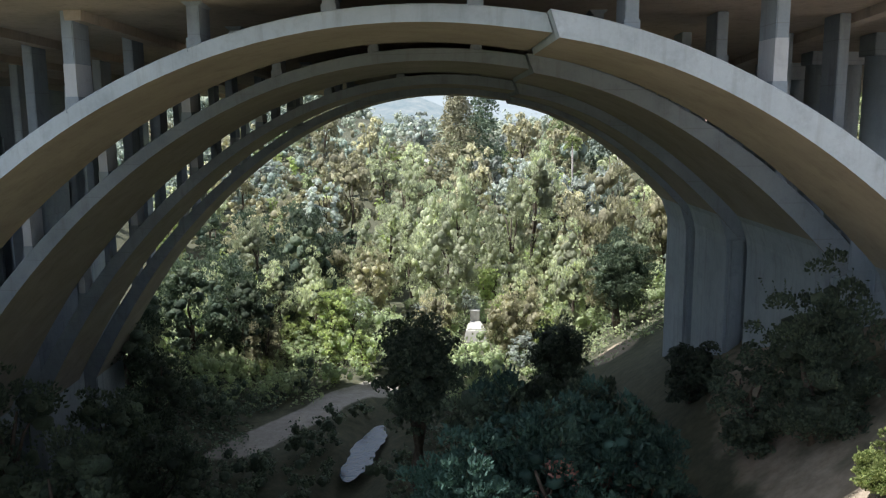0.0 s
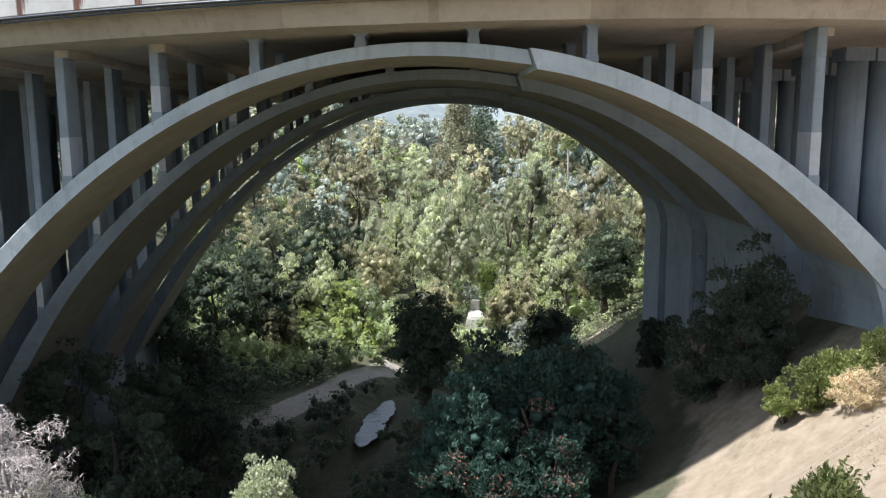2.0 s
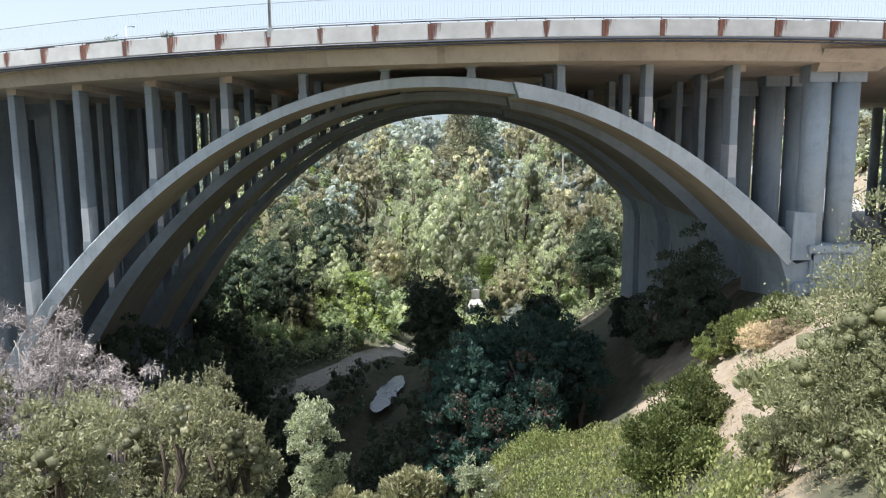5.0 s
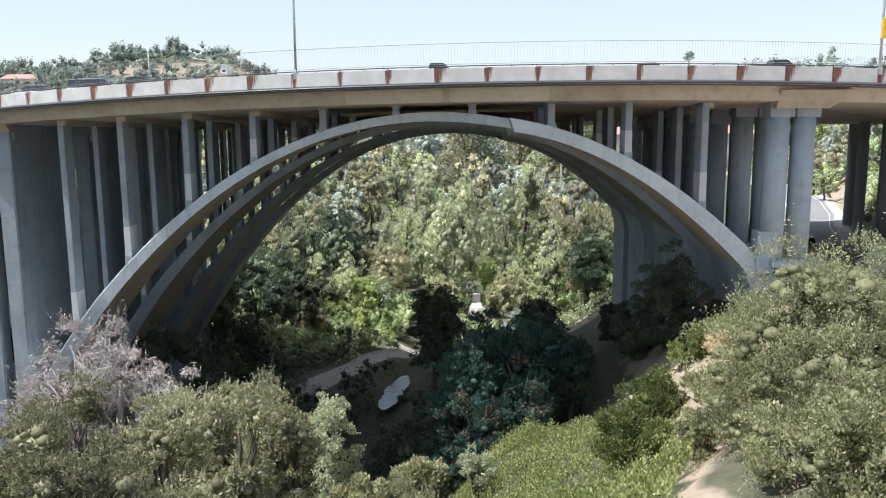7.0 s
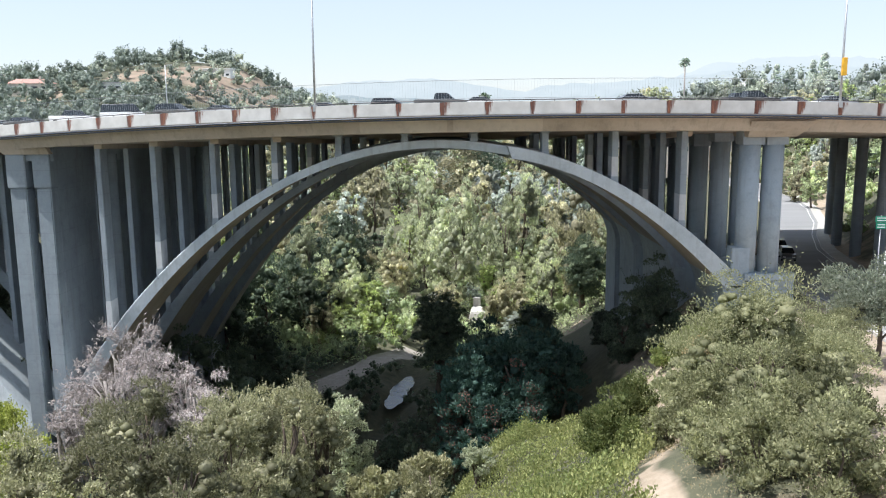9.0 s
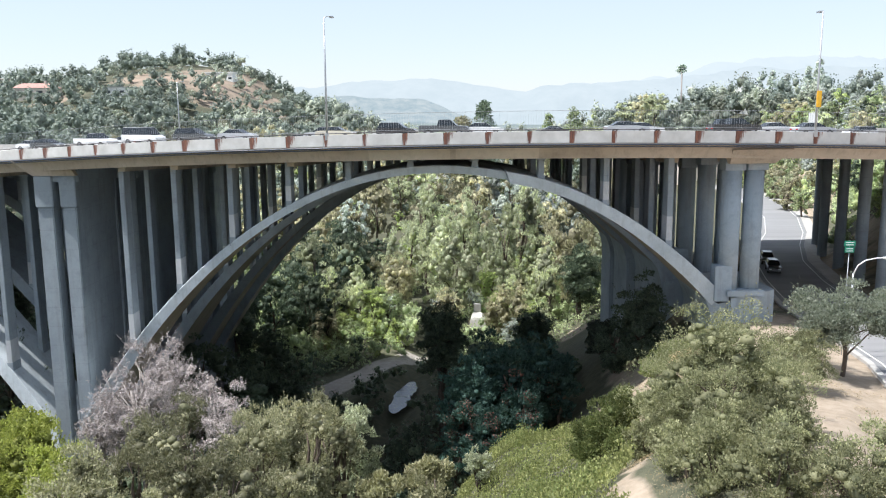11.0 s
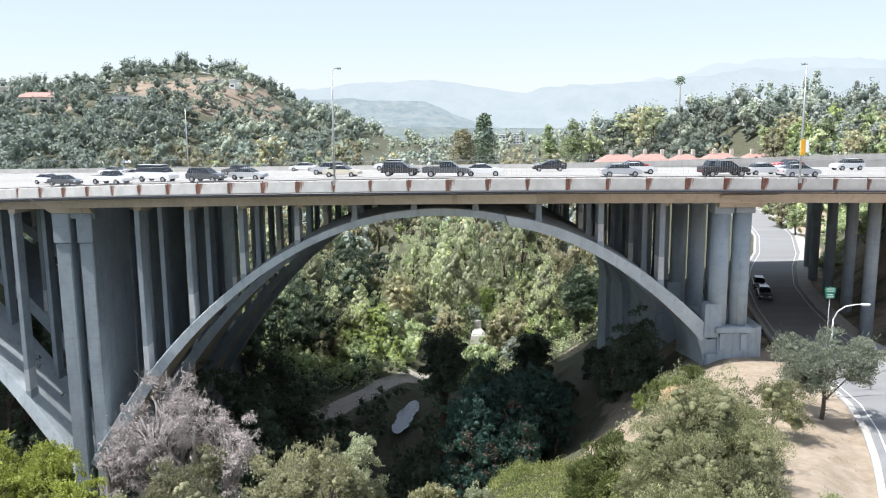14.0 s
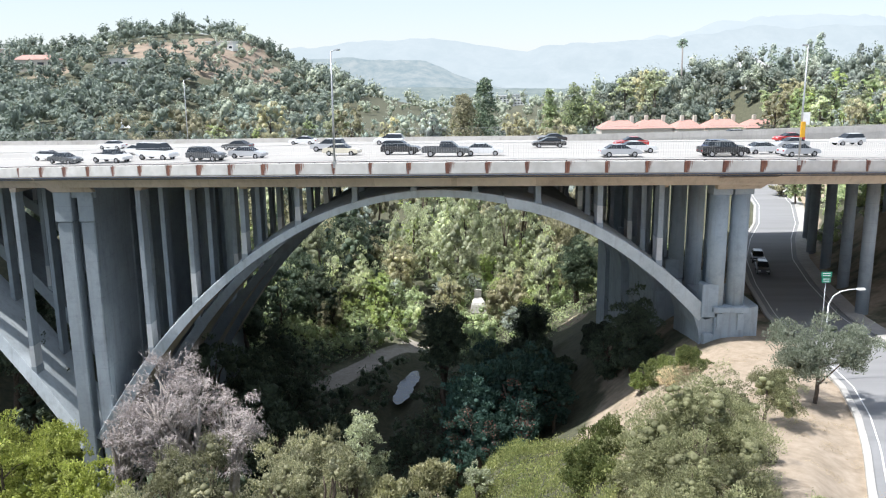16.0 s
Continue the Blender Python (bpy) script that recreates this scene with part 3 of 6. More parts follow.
def build_ribs():
    for i, (v, end, _) in enumerate(BARRELS):
        deep = end - v
        # inner ribs get darker concrete: their deep shade is painted into it
        body, under = (RIB, SOFFIT) if i == 0 else (CONCRETE, SHADED_SOFFIT)
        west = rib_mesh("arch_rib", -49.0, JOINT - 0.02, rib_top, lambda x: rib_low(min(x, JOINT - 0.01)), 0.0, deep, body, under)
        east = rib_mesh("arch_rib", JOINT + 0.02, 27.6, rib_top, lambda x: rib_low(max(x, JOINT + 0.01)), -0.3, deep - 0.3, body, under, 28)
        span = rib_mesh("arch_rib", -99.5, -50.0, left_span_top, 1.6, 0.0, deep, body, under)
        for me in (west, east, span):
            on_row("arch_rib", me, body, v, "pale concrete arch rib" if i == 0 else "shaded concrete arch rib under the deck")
        for x in COLUMN_X + SPAN_X:
            line = rib_top if x > -49 else left_span_top
            y = rib_front(x)
            dz = abs(line(x + 0.3) - line(x - 0.3))
            for row, (a, b) in enumerate(((0.12, 2.05), (deep - 2.2, deep - 0.3))):
                if deep < 7 and row == 1 and i == 3 and x < -48:
                    continue
                foot = set_back(Vector((x, y + a, line(x))), v)
                px, y0, base = foot
                y1 = y0 + b - a
                top = soffit(px, y0)
                on_bridge("column", blade(px, y0, y1, base - dz / 2 - 0.2, top), CONCRETE)
                pad = bmesh.new()
                box(pad, px - 0.36, y0 - 0.05, base - dz * 0.7 - 0.2, px + 0.36, y1 + 0.06, base + dz * 0.5 + 0.28, 0.03)
                on_bridge("column_pad", pad, CONCRETE)
                if top - base > 3.0 and row == 0:
                    patch = bmesh.new()
                    hi = base + dz * 0.5 + min(2.9, 0.45 * (top - base)) * (0.8 + 0.4 * random.random())
                    box(patch, px - 0.305, y0 - 0.006, base, px + 0.305, y0 + 1.9, hi)
                    on_bridge("paint_patch", patch, PATCH, label="pale repainted foot of column")
                if abs(x) < 12:
                    cap = bmesh.new()
                    box(cap, px - 0.62, y0 - 0.3, top - 0.02, px + 0.62, y1 + 0.1, top + 0.2, 0.03)
                    frustum(cap, [(px - 0.31, y0 - 0.01, top - 0.2), (px + 0.31, y0 - 0.01, top - 0.2), (px + 0.31, y1, top - 0.2), (px - 0.31, y1, top - 0.2)],
                            [(px - 0.5, y0 - 0.18, top - 0.02), (px + 0.5, y0 - 0.18, top - 0.02), (px + 0.5, y1, top - 0.02), (px - 0.5, y1, top - 0.02)])
                    on_bridge("column_head", cap, CONCRETE)


def build_cap_beams():
    for x in COLUMN_X + SPAN_X:
        if abs(x) < 16:
            continue
        y = rib_front(x) - edge_y(x)
        secs = []
        for v in (y + 0.3, WIDE - 3):
            p = deck_point(x, v, -2.6)
            secs.append([p + Vector((-0.45, 0, 0)), p + Vector((0.45, 0, 0)), p + Vector((0.4, 0, -0.55)), p + Vector((-0.4, 0, -0.55))])
        on_bridge("cap_beam", sweep("cap_beam", secs, GIRDER), GIRDER)


def cylinder(bm, x, y, z0, z1, r, sides=28):
    lo = [bm.verts.new((x + r * math.cos(2 * math.pi * k / sides), y + r * math.sin(2 * math.pi * k / sides), z0)) for k in range(sides)]
    hi = [bm.verts.new((v.co.x, v.co.y, z1)) for v in lo]
    bm.faces.new(lo[::-1])
    bm.faces.new(hi)
    for k in range(sides):
        bm.faces.new((lo[k], lo[(k + 1) % sides], hi[(k + 1) % sides], hi[k])).smooth = True
    return bm


def build_east_pier():
    for i, (v, end, inner_x) in enumerate(BARRELS):
        def add(name, bm, mat=CONCRETE, label="", v=v):
            on_row(name, bm, mat, v, label)

        for x, y in ((28.2, 38.0), (30.6, 38.3), (28.6, 47.6), (31.0, 48.0)):
            add("round_column", cylinder(bmesh.new(), x, y, 11.2, 24.35, 1.0), BLOCK, "tall smooth cylindrical column")
            bm = bmesh.new()
            box(bm, x - 1.05, y - 1.05, 24.35, x + 1.05, y + 1.0, 26.0, 0.04)
            add("column_head", bm)
        bm = bmesh.new()
        frustum(bm, [(27.3, 36.2, 25.1), (32.0, 36.5, 25.1), (32.0, 40, 25.1), (27.3, 40, 25.1)],
                [(26.9, 34.3, 26.6), (33.2, 34.6, 26.6), (33.2, 40, 26.6), (26.9, 40, 26.6)])
        if i == 0:
            add("corbel", bm, GIRDER, "flared tan corbel under the parapet")
        else:
            bm.free()
        bm = bmesh.new()
        box(bm, 27.8, 36.6, 11.2, 31.7, 48.9, 11.85, 0.06)
        add("pedestal_cap", bm, BLOCK)
        bm = bmesh.new()
        box(bm, 28.1, 37.0, 2.0, 31.4, 48.7, 11.2, 0.05)
        box(bm, 28.3, 36.8, 9.2, 28.9, 37.15, 11.1)
        box(bm, 30.6, 36.8, 9.2, 31.2, 37.15, 11.1)
        add("pedestal", bm, BLOCK, "pale panelled concrete pedestal")
        bm = bmesh.new()
        box(bm, 26.6, 37.0, 10.6, 28.4, 38.6, 14.4, 0.05)
        add("stub_wall", bm, BLOCK)
        # the wall that carries the foot of the barrel, its inner face running up into the soffit
        deep = -24.0 if i else -6.0
        front = rib_front(inner_x) - 0.1
        back = front + end - v
        spring = rib_low(inner_x)
        wall = [(33.0, deep), (inner_x, deep), (inner_x, spring - 1.9), (inner_x - 0.16, spring - 0.9), (inner_x - 0.7, rib_low(inner_x - 0.7) - 0.12), (inner_x - 1.3, rib_low(inner_x - 1.3) + 0.08), (inner_x + 0.6, spring + 0.3), (33.0, 11.8)]
        bm = bmesh.new()
        va, vb = [bm.verts.new((x, front, z)) for x, z in wall], [bm.verts.new((x, back, z)) for x, z in wall]
        bm.faces.new(va)
        bm.faces.new(vb[::-1])
        for k in range(len(wall)):
            n = (k + 1) % len(wall)
            bm.faces.new((va[k], vb[k], vb[n], va[n]))
        add("abutment", bm, ABUTMENT, "smooth blue-grey abutment wall under the arch foot")
        rib = bmesh.new()
        box(rib, inner_x + 0.25, front - 0.55, deep, inner_x + 1.5, front + 0.05, spring - 1.2, 0.12)
        add("abutment_fin", rib, ABUTMENT, "narrow blue-grey pillar beside the abutment wall")


def build_west_pier():
    for i, (v, end, _) in enumerate(BARRELS):
        def add(name, bm, mat=CONCRETE, label="", v=v):
            on_row(name, bm, mat, v, label)

        y = rib_front(-48.5)
        bm = bmesh.new()
        box(bm, -48.6, y + 1.2, -24, -46.12, y + end - v + 1.0, 24.4, 0.08)
        add("pier_wall", bm, label="massive plain concrete pier wall")
        for x, w in ((-49.9, 1.9), (-47.0, 1.7)):
            bm = bmesh.new()
            box(bm, x - w / 2, y - 0.3, -24, x + w / 2, y + 1.6, 19.6, 0.12)
            add("pilaster", bm, label="tall flat pilaster")
            bm = bmesh.new()
            box(bm, x - w / 2 - 0.14, y - 0.5, 19.6, x + w / 2 + 0.14, y + (1.8 if x < -48 else end - v + 1.1), 23.4, 0.08)
            add("pilaster_head", bm)
        bm = bmesh.new()
        box(bm, -49.3, y - 0.1, 22.6, -45.7, y + end - v + 1.2, 24.9, 0.08)
        add("pier_cap", bm)
        if i == 0:
            bm = bmesh.new()
            e = edge_y(-50)
            frustum(bm, [(-51.0, y - 0.6, 23.4), (-45.7, y - 0.8, 23.4), (-45.7, y + 2, 23.4), (-51.0, y + 2, 23.4)],
                    [(-53.2, e + 1.2, 25.2), (-46.6, e + 0.9, 25.2), (-46.6, y + 2, 25.2), (-53.2, y + 2, 25.2)])
            add("corbel", bm, GIRDER, "flared tan corbel under the parapet")


def build_east_bents():
    for x, y, r in ((50.1, 48.0, 0.78), (54.4, 62.0, 0.78), (58.3, 76.0, 0.78), (62.2, 90.0, 0.78), (67.5, 104.0, 0.78), (60.0, 44.0, 0.78), (63.9, 57.0, 0.78), (67.8, 70.0, 0.78), (71.6, 84.0, 0.78)):
        v = y - edge_y(x)
        on_bridge("bent_column", cylinder(bmesh.new(), x, y, height(x, y) - 1, deck_point(x, v, -2.5).z, r, 20), CONCRETE)


build_deck()
build_parapet()
build_pipe()
build_ribs()
build_cap_beams()
build_east_pier()
build_west_pier()
build_east_bents()


# ---- trees and shrubs ----
def scatter_leaves(centres, outs, sizes, rng, long=1.6, spray=False, mess=0.75):
    """Vertices of one pointed quad a leaf, facing roughly along outs, or pointing along them as a spray."""
    n = len(centres)
    if spray:
        u = outs * 0.8 + np.array([0, 0, 0.45]) + rng.normal(0, 0.55, (n, 3))
        u /= np.linalg.norm(u, axis=1, keepdims=True) + 1e-9
        w = np.cross(u, rng.normal(0, 1, (n, 3)))
        w /= np.linalg.norm(w, axis=1, keepdims=True) + 1e-9
        a, b = u * sizes[:, None] * 0.5 * long, w * sizes[:, None] * 0.5
        return np.stack([centres - a, centres - 0.1 * a + b, centres + a, centres - 0.1 * a - b], 1).reshape(-1, 3)
    nrm = outs + rng.normal(0, mess, (n, 3))
    nrm /= np.linalg.norm(nrm, axis=1, keepdims=True) + 1e-9
    ref = rng.normal(0, 1, (n, 3))
    u = ref - nrm * np.sum(ref * nrm, 1, keepdims=True)
    u /= np.linalg.norm(u, axis=1, keepdims=True) + 1e-9
    w = np.cross(nrm, u)
    s = sizes[:, None]
    a, b = u * s * 0.5 * long, w * s * 0.5
    return np.stack([centres - a, centres - 0.1 * a + b, centres + a, centres - 0.1 * a - b], 1).reshape(-1, 3)


def quad_mesh(name, verts, mat):
    me = bpy.data.meshes.new(name)
    n = len(verts)
    me.vertices.add(n)
    me.vertices.foreach_set("co", np.ascontiguousarray(verts, np.float32).ravel())
    me.loops.add(n)
    me.loops.foreach_set("vertex_index", np.arange(n, dtype=np.int32))
    me.polygons.add(n // 4)
    me.polygons.foreach_set("loop_start", np.arange(0, n, 4, dtype=np.int32))
    me.update()
    me.materials.append(mat)
    return me


def lobe_shape():
    bm = bmesh.new()
    bmesh.ops.create_icosphere(bm, subdivisions=1, radius=1.0)
    v = np.array([q.co[:] for q in bm.verts])
    f = np.array([[q.index for q in t.verts] for t in bm.faces])
    bm.free()
    return v, f


LOBE_V, LOBE_F = lobe_shape()


def crown_points(rx, rz, clumps, per, rng, kind="round", clump_size=0.34, full=False, boughs=0):
    """Leaf places of a crown of radius rx and half-height rz round the origin, gathered in uneven clumps."""
    cs, os, hubs = [], [], []
    stems = []
    for k in range(boughs):
        d = rng.normal(0, 1, 3)
        d /= np.linalg.norm(d)
        d[2] = d[2] if full or d[2] > -0.45 else -d[2]
        stems.append((d * np.array([rx, rx, rz]) * rng.uniform(0.5, 0.7), rng.uniform(0.3, 0.46)))
    for k in range(clumps):
        d = rng.normal(0, 1, 3)
        d /= np.linalg.norm(d)
        if kind == "cone":
            h = rng.random() ** 0.8
            a = rng.random() * 6.283
            r = (1 - h) * 0.85 + 0.08
            c = np.array([math.cos(a) * r * rx * (0.5 + 0.5 * rng.random()), math.sin(a) * r * rx * (0.5 + 0.5 * rng.random()), (2 * h - 1) * rz])
            cr = rx * (0.22 + 0.25 * (1 - h))
        else:
            if d[2] < -0.35 and not full:
                d[2] *= -0.6
            f = rng.uniform(0.45, 0.95)
            c = d * np.array([rx, rx, rz]) * f * rng.uniform(0.85, 1.12)
            cr = rx * clump_size * rng.uniform(0.6, 1.25)
            if boughs:
                mid, wide = stems[k % boughs]
                c = mid + d * np.array([rx, rx, rz]) * wide * rng.uniform(0.75, 1.05)
        heart = mid + (c - mid) * 0.45 if boughs and kind != "cone" else c * 0.72
        hubs.append(np.append(heart, cr))
        n = int(per * rng.uniform(0.7, 1.3) * (cr / (rx * clump_size)) ** 1.5) + 6
        q = rng.normal(0, 1, (n, 3))
        q /= np.linalg.norm(q, axis=1, keepdims=True)
        q[:, 2] = np.where(q[:, 2] < -0.3, -q[:, 2], q[:, 2])
        rad = cr * (1 - np.abs(rng.normal(0, 0.22, (n, 1)))) * np.array([1, 1, 0.8])
        cs.append(c + q * rad)
        os.append(q + d * 0.4 + np.array([0, 0, 0.35]))
    return np.concatenate(cs), np.concatenate(os), hubs


def make_tree(name, label, mat, bark, high, rx, rz, clumps, per, leaf, seed, kind="round", extra=None, trunk_r=None, group="", clump_size=0.34, category="tree", stems=1, limbs=6, long=1.6, sprays=0, full=False, spray=False, boughs=0, core=0.0):
    """A tree: tapered trunk with limbs, and a crown of many leaves in clumps. Stands at the origin."""
    rng = np.random.default_rng(seed)
    top = thing(name, label, category, group)
    c, o, hubs = crown_points(rx, rz, clumps, per, rng, kind, clump_size, full, boughs)
    cores, hubs = hubs, [h[:3] for h in hubs]
    if sprays:
        pick = rng.integers(0, len(c), sprays)
        way = c[pick] / (np.linalg.norm(c[pick], axis=1, keepdims=True) + 1e-6) * 0.6 + rng.normal(0, 0.3, (sprays, 3)) + np.array([0, 0, 0.55])
        f = np.linspace(0.0, 1.0, 7)
        length = rng.uniform(0.35, 1.0, (sprays, 1, 1)) * rx * 0.2
        s = c[pick][:, None, :] + way[:, None, :] * f[None, :, None] * length
        c = np.concatenate([c, s.reshape(-1, 3)])
        o = np.concatenate([o, rng.normal(0, 1, (sprays * 7, 3))])
    mid = high - rz
    c[:, 2] += mid
    c[:, 2] = np.where(c[:, 2] < 0.05 * high, 0.05 * high + rng.random(len(c)) * 0.2 * high, c[:, 2])
    big = rng.random(len(c)) < 0.10
    sizes = leaf * rng.uniform(0.6, 1.35, len(c)) * np.where(big, 1.0 if spray else 1.6, 1.0)
    part("crown", quad_mesh("crown", scatter_leaves(c, o, sizes, rng, long, spray), mat), mat, top)
    if core:
        cv = np.concatenate([LOBE_V * rng.uniform(0.8, 1.08, (len(LOBE_V), 1)) * h[3] * core * np.array([1.1, 1.1, 0.9]) + h[:3] for h in cores])
        cf = np.concatenate([LOBE_F + k * len(LOBE_V) for k in range(len(cores))])
        cv[:, 2] = np.maximum(cv[:, 2] + mid, 0.04 * high)
        part("inner_foliage", from_lists("inner_foliage", cv.tolist(), cf.tolist(), mat, True), mat, top, "shaded inner mass of foliage")
    r = trunk_r or 0.022 * high
    done = 0
    for s in range(stems):
        lean = rng.normal(0, 0.05 if stems == 1 else 0.06, 2) * high
        spine = [Vector((0.2 * s, 0.1 * s, -1.5))]
        for k in range(1, 6):
            f = k / 5
            spine.append(Vector((lean[0] * f + rng.normal(0, 0.015) * high, lean[1] * f + rng.normal(0, 0.015) * high, (mid + rz * 0.35) * f)))
        part("trunk", tubes("trunk", [(spine, [r * (1.25 - 0.2 * k) for k in range(6)])], bark, 7), bark, top)
        for h in hubs[s::stems]:
            if done >= limbs * (s + 1) / stems:
                break
            f = rng.uniform(0.4, 0.85)
            a = spine[0].lerp(spine[-1], f)
            b = Vector(h) + Vector((0, 0, mid))
            if b.z < a.z + 0.3:
                continue
            done += 1
            m = a.lerp(b, 0.5) + Vector((0, 0, 0.05 * high))
            part("branch", tubes("branch", [([a, m, b], [r * 0.5, r * 0.3, r * 0.08])], bark, 5), bark, top)
    if extra:
        emat, share = extra
        keep = rng.random(len(c)) < share
        hub = np.array(hubs[0]) * np.array([0.8, 0.8, 0.5]) + np.array([0, -0.4 * rx, mid])
        keep &= np.linalg.norm((c - hub) * np.array([1, 1, 0.5]), axis=1) < rx * 0.5
        if keep.sum() > 20:
            part("withered_leaves", quad_mesh("withered_leaves", scatter_leaves(c[keep] + 0.05, o[keep], sizes[keep] * 1.2, rng), emat), emat, top, "rust-brown withered leaves")
    return top


def plant(proto, x, y, scale=1.0, turn=0.0, sink=0.0, stretch=1.0, z=None):
    m = Matrix.Translation((x, y, (height(x, y) if z is None else z) - sink)) @ Matrix.Rotation(turn, 4, "Z") @ Matrix.Diagonal((scale, scale, scale * stretch, 1))
    return copy_thing(proto, m)


def place(ob, x, y, sink=0.0, turn=0.0, z=None):
    ob.location = (x, y, (height(x, y) if z is None else z) - sink)
    ob.rotation_euler[2] = turn
    return ob


# near growth on the south bank
def near_growth():
    def put(x, y, top, rx, name, label, mat, clumps, per, leaf, seed, **kw):
        h = top - height(x, y)
        rz = min(kw.pop("rz", rx * 1.1), h * kw.pop("reach", 0.5))
        place(make_tree(name, label, mat, kw.pop("bark", BARK), h, rx, rz, clumps, per, leaf, seed, **kw), x, y)

    oak = "dense grey-green live oak on the dry slope"
    put(13.1, -5.8, 20.5, 5.1, "live_oak", oak, OAK, 330, 165, 0.049, 11, rz=5.4, reach=0.75, clump_size=0.15, stems=3, sprays=866, full=True, spray=True, long=2.2, boughs=16, core=0.40)
    put(17.0, 0.5, 18.4, 3.4, "live_oak", oak, OAK, 150, 170, 0.050, 12, rz=4.2, reach=0.7, clump_size=0.18, stems=3, sprays=300, full=True, spray=True, long=2.2, boughs=11, core=0.48)
    put(12.4, -11.4, 17.0, 2.4, "live_oak", oak, OAK, 100, 170, 0.044, 10, rz=4.2, reach=0.7, clump_size=0.2, stems=3, sprays=233, full=True, spray=True, long=2.2, boughs=9, core=0.48)
    put(10.8, -8.6, 15.6, 2.5, "live_oak", oak, OAK, 90, 150, 0.046, 64, rz=3.0, reach=0.66, clump_size=0.2, stems=3, sprays=233, full=True, spray=True, long=2.2, boughs=8, core=0.48)
    put(11.8, -1.6, 14.4, 2.3, "live_oak", oak, OAK, 80, 140, 0.048, 65, rz=3.0, reach=0.66, clump_size=0.2, stems=3, sprays=166, full=True, spray=True, long=2.2, boughs=8, core=0.48)
    put(13.8, -9.4, 16.4, 2.6, "live_oak", oak, OAK, 80, 140, 0.050, 66, rz=3.0, reach=0.66, clump_size=0.2, stems=3, sprays=166, full=True, spray=True, long=2.2, boughs=8, core=0.48)
    for x, y, up, rx, s in ((13.0, -3.4, 4.4, 2.2, 171), (16.0, -5.0, 5.0, 2.5, 172), (14.6, -0.6, 4.2, 2.2, 173), (11.6, -9.6, 4.4, 1.9, 176), (13.2, -12.6, 4.2, 1.8, 177), (11.0, -11.6, 3.2, 1.7, 179), (12.6, -15.0, 3.4, 2.0, 180), (15.6, -15.6, 3.6, 2.2, 181), (10.6, -6.6, 3.4, 1.6, 182), (9.5, -11.4, 3.2, 1.8, 184), (9.9, -13.8, 3.2, 1.9, 185), (11.6, -16.2, 3.2, 2.0, 186), (13.8, -17.4, 3.2, 2.2, 187), (10.4, -5.0, 3.0, 1.6, 188), (12.4, 1.4, 3.4, 1.7, 189), (10.7, 1.0, 2.4, 1.3, 190), (9.9, -2.2, 2.2, 1.2, 191)):
        put(x, y, height(x, y) + up, rx, "oak_scrub", "low scrub oak at the foot of the taller oaks", OAK, 50, 110, 0.055, s, rz=2.6, reach=0.62, clump_size=0.26, stems=2, category="shrub", group="scrub oaks on the slope", sprays=120, full=True, spray=True, long=2.2, boughs=7, core=0.45)
    put(22.6, 8.0, 15.4, 2.8, "live_oak", oak, OAK, 80, 150, 0.056, 13, rz=3.2, clump_size=0.22, stems=2, sprays=133, spray=True, long=2.2, boughs=8, core=0.48)
    put(10.2, 12.8, 10.4, 3.2, "round_bush", "round deep green bush beside the dirt path", BUSH, 120, 250, 0.085, 14, rz=3.8, reach=0.64, full=True, clump_size=0.24, stems=3, category="bush", sprays=700, spray=True, long=2.4, boughs=7, core=0.42)
    put(9.9, 9.2, 8.8, 2.5, "round_bush", "round deep green bush beside the dirt path", BUSH, 80, 210, 0.085, 114, rz=3.0, reach=0.64, full=True, clump_size=0.26, stems=3, category="bush", sprays=300, spray=True, long=2.4, boughs=6, core=0.5)
    put(13.2, 4.0, 12.2, 2.0, "round_bush", "round deep green bush beside the dirt path", OAK, 50, 200, 0.14, 16, rz=2.4, clump_size=0.26, stems=2, category="bush", sprays=300, spray=True, long=2.8)
    for x, y, top, rx, sd in ((22.4, 32.4, 8.6, 2.2, 17), (20.9, 33.4, 6.7, 1.8, 18), (24.4, 30.6, 9.4, 2.0, 19), (19.6, 34.2, 5.2, 1.3, 118)):
        put(x, y, top, rx, "slope_bush", "bright green bush on the slope by the pedestal", BUSH, 80, 170, 0.075, sd, rz=2.4, reach=0.64, clump_size=0.24, full=True, stems=3, category="bush", group="bushes by the pedestal", sprays=260, spray=True, long=2.2, boughs=6, core=0.5)
    for x, y, top, rx, sd in ((21.6, 29.9, 7.6, 1.6, 119), (22.8, 28.4, 8.0, 1.4, 120)):
        put(x, y, top, rx, "dry_bush", "pale dried-out brush on the bare slope", DRY, 60, 110, 0.03, sd, rz=1.8, reach=0.66, clump_size=0.24, full=True, stems=4, limbs=14, bark=PALE_BARK, category="bush", group="dry brush on the slope", sprays=260, long=7.0)
    put(-2.9, 18.0, 2.0, 2.4, "olive_shrub", "tall dusty olive-green shrub on the slope", OLIVE, 84, 112, 0.066, 121, rz=3.8, reach=0.6, clump_size=0.2, stems=3, category="shrub", group="olive shrubs on the slope", sprays=620, full=True, spray=True, long=2.4, boughs=8, core=0.56)
    put(1.2, 20.4, 1.7, 1.5, "pale_bush", "pale silvery bush at the edge of the ivy", SILVER, 60, 130, 0.07, 123, rz=2.4, reach=0.62, clump_size=0.26, stems=3, category="bush", sprays=260, full=True, spray=True, long=2.2, boughs=6, core=0.4)
    put(29.6, 15.2, 17.4, 4.5, "street_oak", "small grey-green oak in a bare dirt verge by the road", GREY_OAK, 110, 190, 0.08, 15, rz=3.3, clump_size=0.2, trunk_r=0.17, sprays=500, full=True, spray=True, long=2.4, boughs=9, core=0.42)
    olive = "tall dusty olive-green shrub on the slope"
